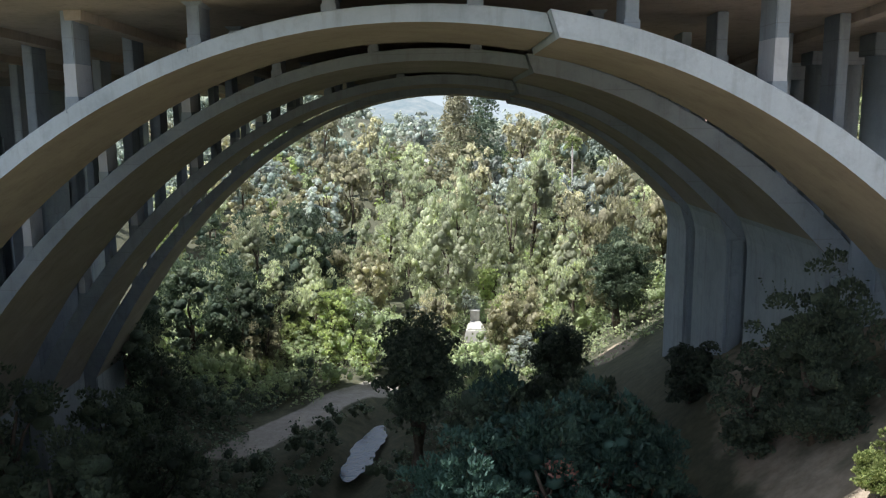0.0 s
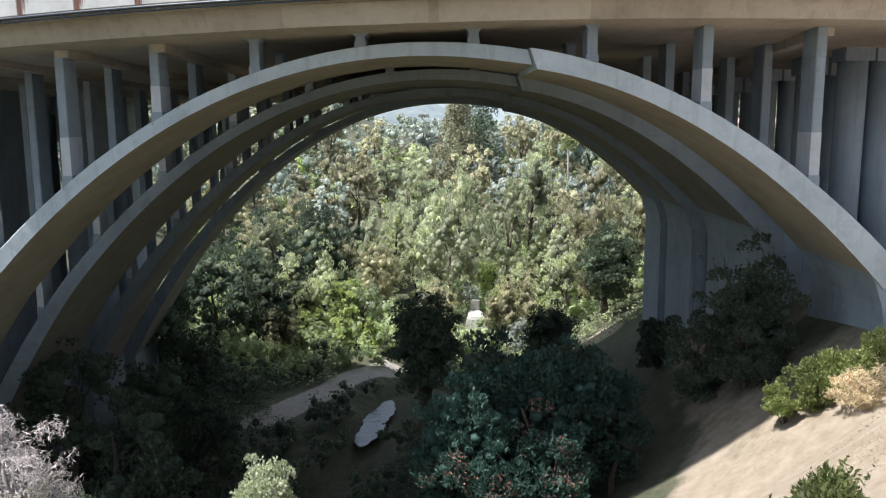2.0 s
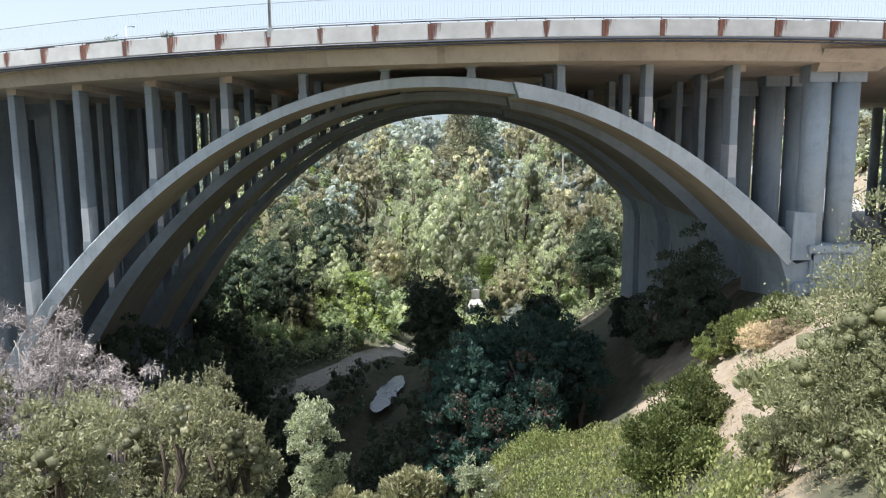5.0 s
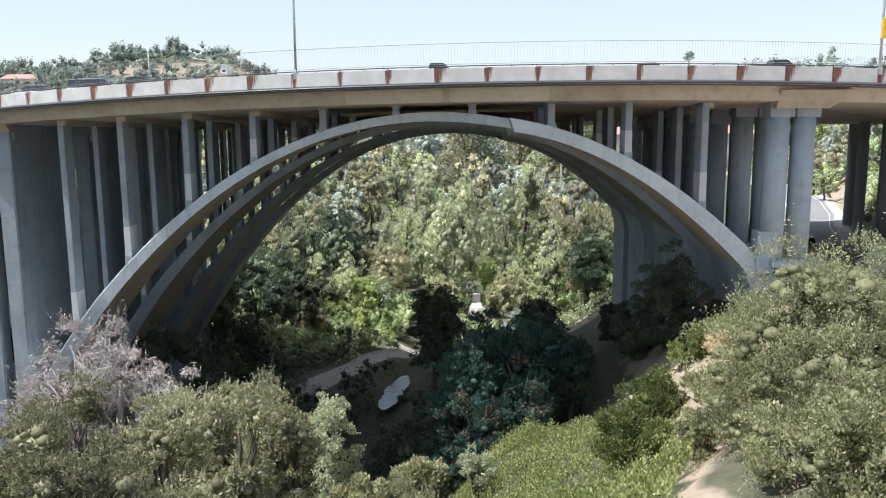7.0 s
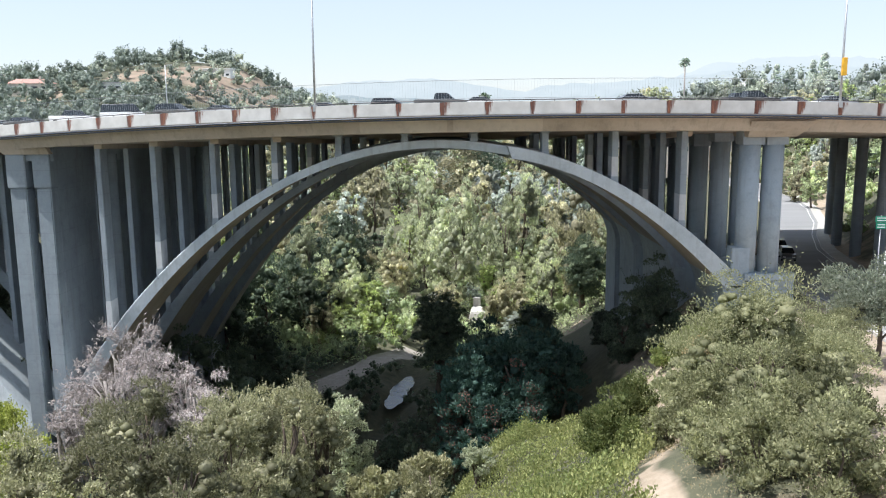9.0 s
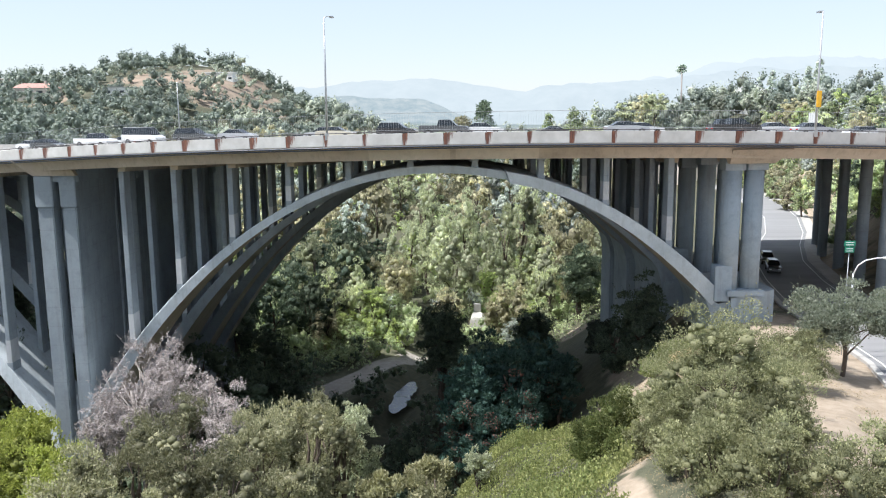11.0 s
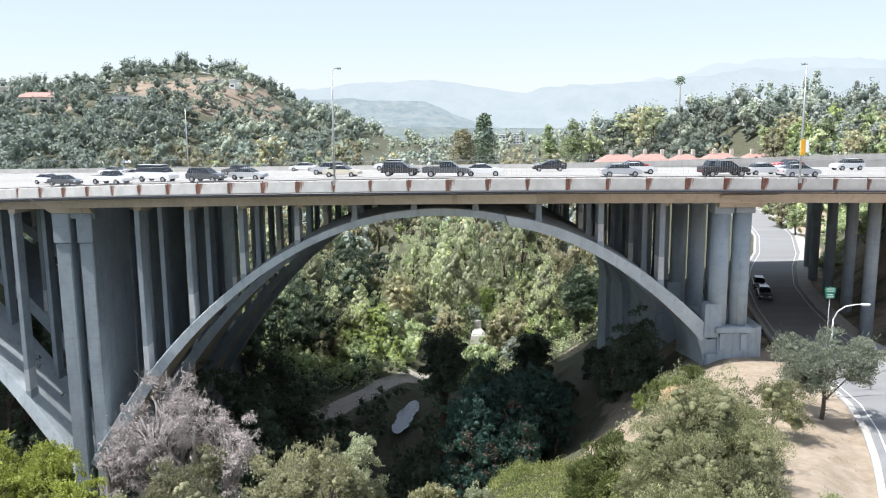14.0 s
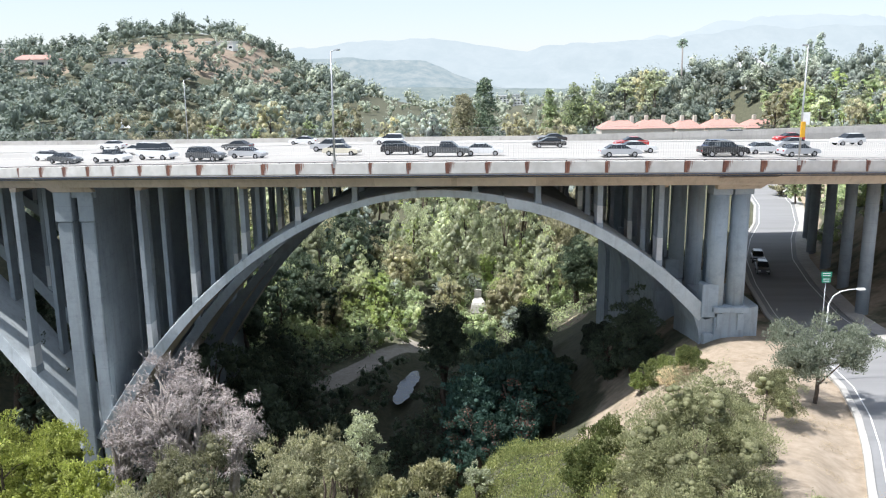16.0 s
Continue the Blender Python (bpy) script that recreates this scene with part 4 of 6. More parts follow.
    for x, y, top, rx, s in ((-9.6, -1.4, 14.3, 2.2, 21), (-12.2, -3.0, 14.6, 2.5, 22), (-15.6, -4.5, 14.6, 2.7, 23), (-12.6, -9.5, 15.0, 2.6, 24), (-18.2, 2.0, 13.4, 2.9, 26),
                             (-10.4, 7.5, 11.5, 2.4, 25), (-13.8, 8.5, 11.2, 2.8, 99), (-8.8, 3.0, 12.2, 2.0, 98), (-17.5, -11.0, 14.2, 2.6, 28), (-10.0, -6.5, 13.0, 2.4, 29), (-21.5, -6.0, 13.2, 2.9, 30), (-13.0, 4.5, 11.5, 2.5, 38), (-23.0, 6.0, 9.6, 3.0, 39)):
        put(x, y, top, rx, "olive_shrub", olive, OLIVE, 84, 112, 0.066, s, rz=3.8, reach=0.6, clump_size=0.2, stems=3, category="shrub", group="olive shrubs on the slope", sprays=620, full=True, spray=True, long=2.4, boughs=8, core=0.56)
    dead = "leafless grey-mauve dead tree in front of the arch foot"
    put(-31.8, 33.6, 8.2, 5.4, "dead_tree", dead, DEAD, 230, 80, 0.045, 31, rz=8.2, clump_size=0.17, bark=PALE_BARK, stems=4, limbs=80, long=9.0, sprays=1500, boughs=20, full=True)
    put(-26.0, 33.0, 5.4, 4.0, "dead_tree", dead, DEAD, 100, 80, 0.045, 32, rz=6.4, clump_size=0.2, full=True, boughs=10, bark=PALE_BARK, stems=3, limbs=16, long=8.0, sprays=400)
    put(-37.0, 33.0, 3.6, 3.8, "dead_tree", dead, DEAD, 100, 80, 0.045, 33, rz=6.4, clump_size=0.2, full=True, boughs=10, bark=PALE_BARK, stems=3, limbs=16, long=8.0, sprays=400)
    lime = "bright yellow-green broadleaf tree below the pier"
    for x, y, top, rx, s in ((-48.0, 30.0, 1.4, 4.6, 34), (-41.0, 27.0, 3.4, 4.4, 35), (-46.5, 25.0, 3.6, 4.8, 36), (-53.0, 31.0, 2.4, 5.0, 27), (-36.0, 21.0, 2.4, 3.6, 40), (-31.0, 11.0, 4.0, 3.2, 63)):
        put(x, y, top, rx, "lime_tree", lime, LIME, 90, 100, 0.13, s, rz=5.2, reach=0.62, full=True, clump_size=0.2, stems=2, sprays=400, spray=True, long=1.9, boughs=9, core=0.5)
    put(-11.3, 36.0, 1.9, 2.6, "silver_tree", "sunlit tree with pale silvery variegated leaves", SILVER, 90, 130, 0.13, 37, rz=6.4, reach=0.6, clump_size=0.26, full=True, spray=True, long=1.6, boughs=12, core=0.3, sprays=250)
    teal = "blue-green eucalyptus thicket with rust-brown dead sprays"
    for x, y, top, rx, s in ((2.0, 39.0, 5.0, 2.7, 41), (5.4, 41.0, 6.6, 2.9, 42), (8.6, 42.5, 6.2, 2.8, 43), (3.4, 44.0, 6.0, 2.7, 44), (-0.2, 42.5, 3.8, 2.7, 45), (11.0, 41.0, 4.4, 2.3, 46), (6.8, 38.6, 1.8, 2.6, 53), (3.6, 36.8, -0.5, 2.4, 54)):
        put(x, y, top, rx, "eucalyptus", teal, TEAL, 90, 95, 0.13, s, rz=9.0, clump_size=0.28, extra=(RED_DEAD, 0.45), group="eucalyptus thicket", sprays=300, full=True, spray=True, long=2.6, core=0.5)
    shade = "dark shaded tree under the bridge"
    # darkest leaves deepen the bridge's shade; those from x -56 west added to darken
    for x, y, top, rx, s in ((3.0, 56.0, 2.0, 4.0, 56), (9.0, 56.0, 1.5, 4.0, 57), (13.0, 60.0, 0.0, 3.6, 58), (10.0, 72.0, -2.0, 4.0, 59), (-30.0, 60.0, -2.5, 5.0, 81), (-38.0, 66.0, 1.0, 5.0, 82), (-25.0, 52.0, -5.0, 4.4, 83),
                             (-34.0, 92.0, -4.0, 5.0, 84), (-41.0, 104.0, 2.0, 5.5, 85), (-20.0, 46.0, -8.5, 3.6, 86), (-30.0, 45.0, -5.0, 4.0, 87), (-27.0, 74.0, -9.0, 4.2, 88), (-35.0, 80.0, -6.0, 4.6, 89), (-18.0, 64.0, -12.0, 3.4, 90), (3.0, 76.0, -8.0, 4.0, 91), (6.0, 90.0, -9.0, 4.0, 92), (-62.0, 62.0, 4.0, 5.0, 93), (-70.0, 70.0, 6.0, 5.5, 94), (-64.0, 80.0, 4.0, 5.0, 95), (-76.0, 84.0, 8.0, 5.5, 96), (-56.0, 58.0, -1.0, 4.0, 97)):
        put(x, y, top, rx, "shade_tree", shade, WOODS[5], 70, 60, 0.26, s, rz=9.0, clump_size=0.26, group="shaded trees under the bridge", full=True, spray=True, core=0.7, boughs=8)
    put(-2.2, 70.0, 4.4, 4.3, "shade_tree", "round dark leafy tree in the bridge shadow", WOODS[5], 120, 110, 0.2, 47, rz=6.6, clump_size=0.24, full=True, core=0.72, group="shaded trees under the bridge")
    put(-3.8, 38.2, -7.0, 2.8, "creek_shrub", "grey-green shrub on the creek bank", OLIVE, 50, 130, 0.17, 48, rz=2.8, category="shrub", sprays=150, spray=True, long=2.8)
    put(-8.5, 33.0, -6.5, 2.4, "creek_shrub", "grey-green shrub on the creek bank", OLIVE, 50, 130, 0.17, 60, rz=2.8, category="shrub", sprays=150, spray=True, long=2.8)
    put(14.0, 97.5, -4.0, 3.9, "ivy_mound", "round dark ivy-smothered tree", WOODS[5], 90, 130, 0.18, 49, rz=6.0, reach=0.6, clump_size=0.3, full=True, core=0.8)
    put(20.6, 43.0, 12.4, 3.5, "shade_oak", "dark oak growing in the shade under the arch", WOODS[5], 120, 130, 0.14, 50, rz=6.8, reach=0.64, full=True, stems=2, clump_size=0.24, sprays=350, spray=True, core=0.62)
    put(18.6, 47.0, 7.6, 2.6, "shade_oak", "dark oak growing in the shade under the arch", WOODS[5], 80, 120, 0.14, 62, rz=6.0, reach=0.64, full=True, stems=2, clump_size=0.26, sprays=250)
    put(26.5, 120.0, 3.6, 5.0, "shade_oak", "dark oak beyond the arch abutment", WOODS[5], 110, 110, 0.2, 51, rz=7.0, stems=2, clump_size=0.24, full=True, spray=True, core=0.6)
    put(19.5, 62.0, 3.0, 2.2, "shade_shrub", "dark shrub at the foot of the abutment", WOODS[5], 50, 110, 0.2, 52, rz=3.4, reach=0.64, full=True, category="shrub", stems=2)


near_growth()


def ground_leaves(name, label, mat, n, region, size, lift, seed, category, long=1.6, spray=False):
    """Low growth draped over the ground: region(x, y) gives its density from 0 to 1."""
    rng = np.random.default_rng(seed)
    (x0, x1), (y0, y1), dens = region
    x, y = rng.uniform(x0, x1, n), rng.uniform(y0, y1, n)
    keep = rng.random(n) < dens(x, y)
    x, y = x[keep], y[keep]
    mound = 0.5 + 0.5 * wobble(x, y, 1.7)
    mound = 0.6 * mound + 0.4 * (0.5 + 0.5 * wobble(x + 3.0, y, 0.6))
    z = land(x, y) + lift * (0.1 + mound * rng.uniform(0.3, 1.0, len(x)))
    c = np.stack([x, y, z], 1)
    o = np.tile(np.array([0.0, 0.0, 1.0]), (len(x), 1))
    me = quad_mesh(name, scatter_leaves(c, o, size * rng.uniform(0.6, 1.4, len(x)), rng, long, spray), mat)
    return tagged(new(name, me), label, category, kind="stuff")


ground_leaves("ivy_slope", "bright green ivy covering the slope below the path", IVY, 140000,
              ((-7, 14), (-18, 40), lambda x, y: np.clip(1.3 - ((x - 4.3 + 0.03 * (y - 20)) / 7.0) ** 2 - (np.maximum(0, y - 24) / 15) ** 2, 0, 1) * (x < np.interp(y, [-20, -8.4, -4.6, 2, 10, 20], [6.6, 7.0, 8.9, 11.0, 12.8, 15.4]) - 0.3)), 0.095, 2.0, 61, "ivy", 1.8, True)
ground_leaves("slope_shrubs", "taller green tufts standing out of the ivy", BUSH, 60000,
              ((-5, 12), (-12, 36), lambda x, y: np.clip(1.1 - ((x - 3.6 + 0.03 * (y - 20)) / 6.5) ** 2 - (np.maximum(0, y - 24) / 13) ** 2, 0, 1) * (x < np.interp(y, [-20, -8.4, -4.6, 2, 10, 20], [6.6, 7.0, 8.9, 11.0, 12.8, 15.4]) - 1.2) * (wobble(x, y, 2.1) + 0.6 * wobble(x + 9, y - 4, 0.8) > 0.55)), 0.085, 2.9, 65, "shrub", 2.0, True)
ground_leaves("dry_grass", "dry straw-coloured grass on the bare slope", DRY, 60000,
              ((8, 30), (-16, 36), lambda x, y: 0.85 * (wobble(x, y, 3.0) + 0.5 * wobble(x, y, 1.1) > 0.1)), 0.022, 0.3, 62, "grass", 7.0)
ground_leaves("creek_undergrowth", "dense green undergrowth along the canyon floor", WOODS[0], 34000,
              ((-60, 44), (104, 190), lambda x, y: np.clip(0.3 + 0.7 * (wobble(x, y, 7.0) > -0.4), 0, 1) * (np.abs(x - np.interp(y, CREEK_Y, CREEK_X) + 4) > 5.5)), 0.36, 2.6, 63, "undergrowth")
# scrub in the darkest leaf tone, to deepen the shade below the deck
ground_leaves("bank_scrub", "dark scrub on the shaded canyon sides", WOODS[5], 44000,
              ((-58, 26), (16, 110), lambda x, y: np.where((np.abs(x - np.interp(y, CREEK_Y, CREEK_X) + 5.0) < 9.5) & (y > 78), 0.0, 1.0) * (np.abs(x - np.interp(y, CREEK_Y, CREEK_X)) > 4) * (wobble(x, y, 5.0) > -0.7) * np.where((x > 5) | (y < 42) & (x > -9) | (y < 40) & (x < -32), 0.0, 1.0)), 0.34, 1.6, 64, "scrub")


# the wooded valley north of the bridge
def forest():
    spec = (("alder", "mid-green leafy alder in the valley woods", 15, 4.6, 7.6), ("willow", "pale olive willow in the valley woods", 14, 4.8, 7.0),
            ("sycamore", "bright green sycamore in the valley woods", 13, 4.4, 6.6), ("scrub_oak", "brownish olive oak in the valley woods", 11, 4.6, 5.7),
            ("grey_willow", "silvery grey willow in the valley woods", 11, 4.4, 5.6), ("valley_oak", "dark green oak in the valley woods", 12, 4.8, 6.2))
    kinds = {}
    for k, (name, label, high, rx, rz) in enumerate(spec):
        for s in range(4):
            near = s < 2
            kinds[k, s] = make_tree(name, label, WOODS[k], BARK, high * (0.9 + 0.2 * (s % 2)), rx, rz * (0.9 + 0.2 * (s % 2)), 84 if near else 44, 48 if near else 34, 0.21 if near else 0.36, 100 + 7 * k + s, group="valley woods", clump_size=0.18, limbs=3, full=True, spray=near, long=1.6, boughs=12, core=0.7)
    used = set()
    rng = random.Random(5)

    def stand(k, x, y, scale, stretch=1.0):
        s = rng.randrange(2) + (2 if y > 195 or x > 75 else 0)
        turn = rng.uniform(0, 6.28)
        if (k, s) in used:
            return plant(kinds[k, s], x, y, scale, turn, 0.6, stretch)
        used.add((k, s))
        kinds[k, s].matrix_basis = Matrix.Translation((x, y, height(x, y) - 0.6)) @ Matrix.Rotation(turn, 4, "Z") @ Matrix.Diagonal((scale, scale, scale * stretch, 1))

    taken = []
    for k, x, y, scale, stretch in ((3, -30.4, 215, 1.4, 1.3), (3, -36.0, 210, 1.3, 1.3), (3, -24.5, 218, 1.3, 1.2), (3, -39.6, 190, 1.4, 1.2), (3, -45.0, 186, 1.3, 1.2), (5, -30.6, 172, 1.5, 1.1), (5, -24.0, 168, 1.3, 1.2), (5, -40.0, 158, 1.4, 1.0), (1, -6.3, 165, 1.2, 1.45), (1, -11.5, 170, 1.1, 1.35), (1, 3.4, 157, 1.15, 1.25), (1, 17.3, 158, 1.3, 1.2),
                                    (3, 28.8, 140, 1.45, 1.2), (3, 36.5, 146, 1.4, 1.2), (2, 11.6, 140, 0.8, 1.1), (4, 15.0, 232, 1.3, 1.2), (4, 21.0, 238, 1.4, 1.2), (4, 27.5, 230, 1.2, 1.2), (4, 41.9, 205, 1.3, 1.25), (4, 34.0, 212, 1.2, 1.2),
                                    (2, -17.9, 125, 0.85, 1.05), (2, -12.5, 120, 0.6, 1.0), (2, -24.0, 126, 0.9, 1.0), (5, -23.4, 134, 1.0, 1.1), (5, -35.1, 130, 1.1, 1.0), (5, -30.0, 121, 0.8, 1.0), (5, -38.0, 120, 0.9, 1.0), (2, -16.0, 115, 0.45, 0.9), (2, -27.0, 117, 0.5, 1.0), (0, -21.5, 118, 0.6, 1.0), (2, 16.5, 126, 0.8, 1.1), (1, 13.5, 133, 0.6, 1.1), (1, 21.0, 131, 0.9, 1.1), (1, 13.0, 152, 1.1, 1.2)):
        stand(k, x, y, scale, stretch)
        taken.append((x, y, 4.2 * scale))
    y = 119.0
    while y < 330:
        step = 8.4 + 0.05 * (y - 120)
        half = 12 + 0.29 * (y - 10)
        x = -half
        while x < max(half, 0.57 * (y + 45) if y < 245 else 0):
            px, py = x + rng.uniform(-0.4, 0.4) * step, y + rng.uniform(-0.45, 0.45) * step
            x += step
            if py < 150 and abs(px - lerp(py, CREEK_Y, CREEK_X)) < 4.5 or any((px - a) ** 2 + (py - b) ** 2 < c * c * 0.5 for a, b, c in taken):
                continue
            road = lerp(py, ROAD_Y, ROAD_X)
            if half < px < 0.35 * (py + 45) or px > half and px < road + (13 if py < 150 else 4):
                continue
            if abs(px - road) < (9 if py < 150 else 4) or (px > road - 8 and py < 175 and rng.random() < 0.5):
                continue
            if py < 146 and 1.0 < px < 9.0:
                continue
            if py < 130 and 20 < px < 32:
                continue
            n = 0.5 + 0.5 * float(wobble(px, py, 21.0)) + rng.uniform(-0.35, 0.35)
            k = min(5, max(0, int(n * 6)))
            if px > half:
                k = rng.choice((0, 2, 5, 0))
            stand(k, px, py, rng.uniform(0.8, 1.2) * (0.72 if py < 140 else 0.95 + 0.0016 * (py - 140)), rng.uniform(0.9, 1.2))
        y += step * 0.9
    y = 139.0
    while y < 240:
        x = lerp(y, ROAD_Y, ROAD_X) + (11 if y < 148 else 5)
        while x < 0.56 * (y + 45):
            stand(rng.choice((0, 4, 3, 2, 5, 1)), x + rng.uniform(-2, 2), y + rng.uniform(-3, 3), rng.uniform(0.55, 0.85), rng.uniform(0.8, 1.1))
            x += 7.5
        y += 10
    for j, ob in kinds.items():
        if j not in used:
            place(ob, -70 + 12 * j[0], 250 + 14 * j[1])


forest()


def cone_tree(name, label, mat, x, y, top, rx, seed, leaf=0.4, clumps=70, per=46, base=None):
    z = height(x, y) if base is None else base
    h = top - z
    place(make_tree(name, label, mat, BARK, h, rx, h * 0.5, clumps, per, leaf, seed, kind="cone", clump_size=0.3, limbs=2, trunk_r=0.3), x, y, z=z)


cone_tree("pine", "tall pale olive pine above the valley woods", WOODS[3], 4.6, 265, 28.5, 12.0, 201, 0.5, 130, 56)
cone_tree("fir", "tall dark green conifer beside the pine", WOODS[5], 13.2, 275, 34.0, 10.5, 202, 0.5, 130, 46)
cone_tree("fir", "tall dark conifer behind the freeway", WOODS[0], 52.0, 300, 33.0, 8.0, 203, 0.5)
cone_tree("fir", "tall dark conifer behind the freeway", WOODS[0], 43.0, 310, 30.0, 6.6, 204, 0.5)
for i, (x, top, r) in enumerate(((146, 46, 3.2), (152, 49, 3.2), (159, 47, 3.0), (169, 51, 4.0), (174, 53.5, 4.4), (193, 48.5, 3.4), (202, 47.5, 3.4), (210, 49, 3.6))):
    cone_tree("cypress", "tall narrow blue-green conifer on the rise", WOODS[4], x, 345, top, r * 1.3, 210 + i, 0.5, 60, 46)


def palm(x, y, top, size, seed, spread=2.6, mat=None):
    mat = mat or WOODS[2]
    rng = np.random.default_rng(seed)
    z = height(x, y)
    tree = thing("palm_tree", "tall fan palm with a bare grey trunk", "palm tree", at=(x, y, z))
    part("trunk", tubes("trunk", [([(0, 0, -1), (0.2, 0, (top - z) * 0.5), (0, 0, top - z)], [0.35 * size, 0.28 * size, 0.24 * size])], PALE_BARK, 8), PALE_BARK, tree)
    cs, os = [], []
    for k in range(34):
        a, e = rng.uniform(0, 6.28), rng.uniform(-0.7, 1.3)
        d = np.array([math.cos(a) * math.cos(e), math.sin(a) * math.cos(e), math.sin(e)])
        for f in np.linspace(0.35, 1.0, 9):
            cs.append(np.array([0, 0, top - z]) + d * f * spread * size - np.array([0, 0, 0.6 * f * f * size]))
            os.append(np.cross(d, [0, 0, 1.0]) + 0.2)
    c = np.array(cs)
    part("fronds", quad_mesh("fronds", scatter_leaves(c, np.array(os), np.full(len(c), 0.5 * size), rng, 2.0), mat), mat, tree)


palm(34.8, 220, 13.0, 1.0, 301)
palm(105.2, 330, 49.7, 1.3, 302, 1.9, HILL_LEAF)


def far_woods(name, label, n, x0, x1, y0, y1, dens, size, leaves, leaf, seed, mat, lobes=3):
    """Distant trees: knobbly overlapping masses of foliage, fringed with leaf sprays."""
    rng = np.random.default_rng(seed)
    x, y = rng.uniform(x0, x1, n), rng.uniform(y0, y1, n)
    keep = rng.random(n) < dens(x, y)
    x, y = x[keep], y[keep]
    z = land(x, y)
    vs, fs, cs, os, ss = [], [], [], [], []
    for px, py, pz in zip(x, y, z):
        r = size * (0.42 + 1.0 * rng.random() ** 1.5)
        tall = rng.uniform(0.8, 1.6)
        for k in range(lobes):
            hub = np.clip(rng.normal(0, 0.42, 3), -0.62, 0.62) * r * np.array([1, 1, 0.7])
            rr = r * rng.uniform(0.8, 1.3) / lobes ** 0.42
            centre = np.array([px, py, pz]) + (hub + np.array([0, 0, 0.75 * r])) * np.array([1, 1, tall])
            shape = LOBE_V * rng.uniform(0.78, 1.08, (len(LOBE_V), 1)) * rr * 0.42 * np.array([1, 1, tall])
            fs.append(LOBE_F + len(vs) * len(LOBE_V))
            vs.append(shape + centre)
            q = rng.normal(0, 1, (leaves // lobes, 3))
            q /= np.linalg.norm(q, axis=1, keepdims=True)
            q[:, 2] = np.abs(q[:, 2])
            cs.append(centre + q * rr * rng.uniform(0.42, 0.95, (len(q), 1)) * np.array([1, 1, tall]))
            os.append(q)
            ss.append(np.full(len(q), leaf) * rng.uniform(0.6, 1.4, len(q)))
    tri_v, tri_f = np.concatenate(vs), np.concatenate(fs)
    quad_v = scatter_leaves(np.concatenate(cs), np.concatenate(os), np.concatenate(ss), rng, 1.4, mess=0.5)
    me = bpy.data.meshes.new(name)
    me.vertices.add(len(tri_v) + len(quad_v))
    me.vertices.foreach_set("co", np.concatenate([tri_v, quad_v]).astype(np.float32).ravel())
    loops = np.concatenate([tri_f.ravel(), np.arange(len(quad_v)) + len(tri_v)]).astype(np.int32)
    starts = np.concatenate([np.arange(len(tri_f)) * 3, tri_f.size + np.arange(len(quad_v) // 4) * 4]).astype(np.int32)
    me.loops.add(len(loops))
    me.loops.foreach_set("vertex_index", loops)
    me.polygons.add(len(starts))
    me.polygons.foreach_set("loop_start", starts)
    me.polygons.foreach_set("use_smooth", np.arange(len(starts)) < len(tri_f))
    me.update()
    me.materials.append(mat)
    return tagged(new(name, me), label, "woods", kind="stuff")


def on_hill(x, y):
    """Where trees stand on the hillside: everywhere but on its dry tan patches."""
    bare = hill_bare(x, y)
    for hx, hy in ((-163, 553), (-246, 450), (-199, 457), (-300, 506), (-139, 290)):
        bare = bare | ((np.abs(x - hx - 0.18 * (hy - y)) < 13) & (y < hy + 6) & (y > hy - 28))
    return np.where(bare, 0.3, 1.0) * (x > -0.56 * (y + 60) - 15) * (y < 690)


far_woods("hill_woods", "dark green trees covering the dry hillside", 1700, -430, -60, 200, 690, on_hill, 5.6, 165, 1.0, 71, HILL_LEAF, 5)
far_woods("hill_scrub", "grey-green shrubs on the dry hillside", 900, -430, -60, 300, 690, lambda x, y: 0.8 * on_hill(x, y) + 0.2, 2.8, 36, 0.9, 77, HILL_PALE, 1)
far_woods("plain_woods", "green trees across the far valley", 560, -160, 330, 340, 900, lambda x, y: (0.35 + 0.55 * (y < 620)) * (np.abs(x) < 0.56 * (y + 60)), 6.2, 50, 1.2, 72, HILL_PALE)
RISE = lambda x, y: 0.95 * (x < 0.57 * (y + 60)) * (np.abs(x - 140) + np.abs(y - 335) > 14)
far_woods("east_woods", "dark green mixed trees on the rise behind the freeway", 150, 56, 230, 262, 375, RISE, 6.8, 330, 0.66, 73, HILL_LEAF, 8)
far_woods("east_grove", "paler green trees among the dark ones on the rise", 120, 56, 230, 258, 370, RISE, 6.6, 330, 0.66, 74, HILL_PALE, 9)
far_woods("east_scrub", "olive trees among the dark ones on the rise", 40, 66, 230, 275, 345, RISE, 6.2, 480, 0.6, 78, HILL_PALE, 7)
far_woods("slope_woods", "green scrub and trees on the bank beside the road", 620, 58, 150, 84, 230, lambda x, y: np.clip((x - np.interp(y, ROAD_Y, ROAD_X) - np.where(y < 150, 9, 3)) / 4, 0, 1) * (x < 0.57 * (y + 50)), 2.6, 170, 0.3, 75, WOODS[0], 5)
far_woods("creek_thicket", "tangled green shrubs along the canyon floor", 400, -52, 46, 106, 160, lambda x, y: (np.abs(x - np.interp(y, CREEK_Y, CREEK_X) - 1) > np.where(y < 113, 8.0, 3.5)) * (np.abs(x - 5.6) > np.where((y > 128) & (y < 147), 3.2, 0)) * (np.abs(x - 25) > np.where(y < 126, 5.5, 0)) * (land(x, y) < 0), 2.6, 150, 0.27, 79, WOODS[0], 5)

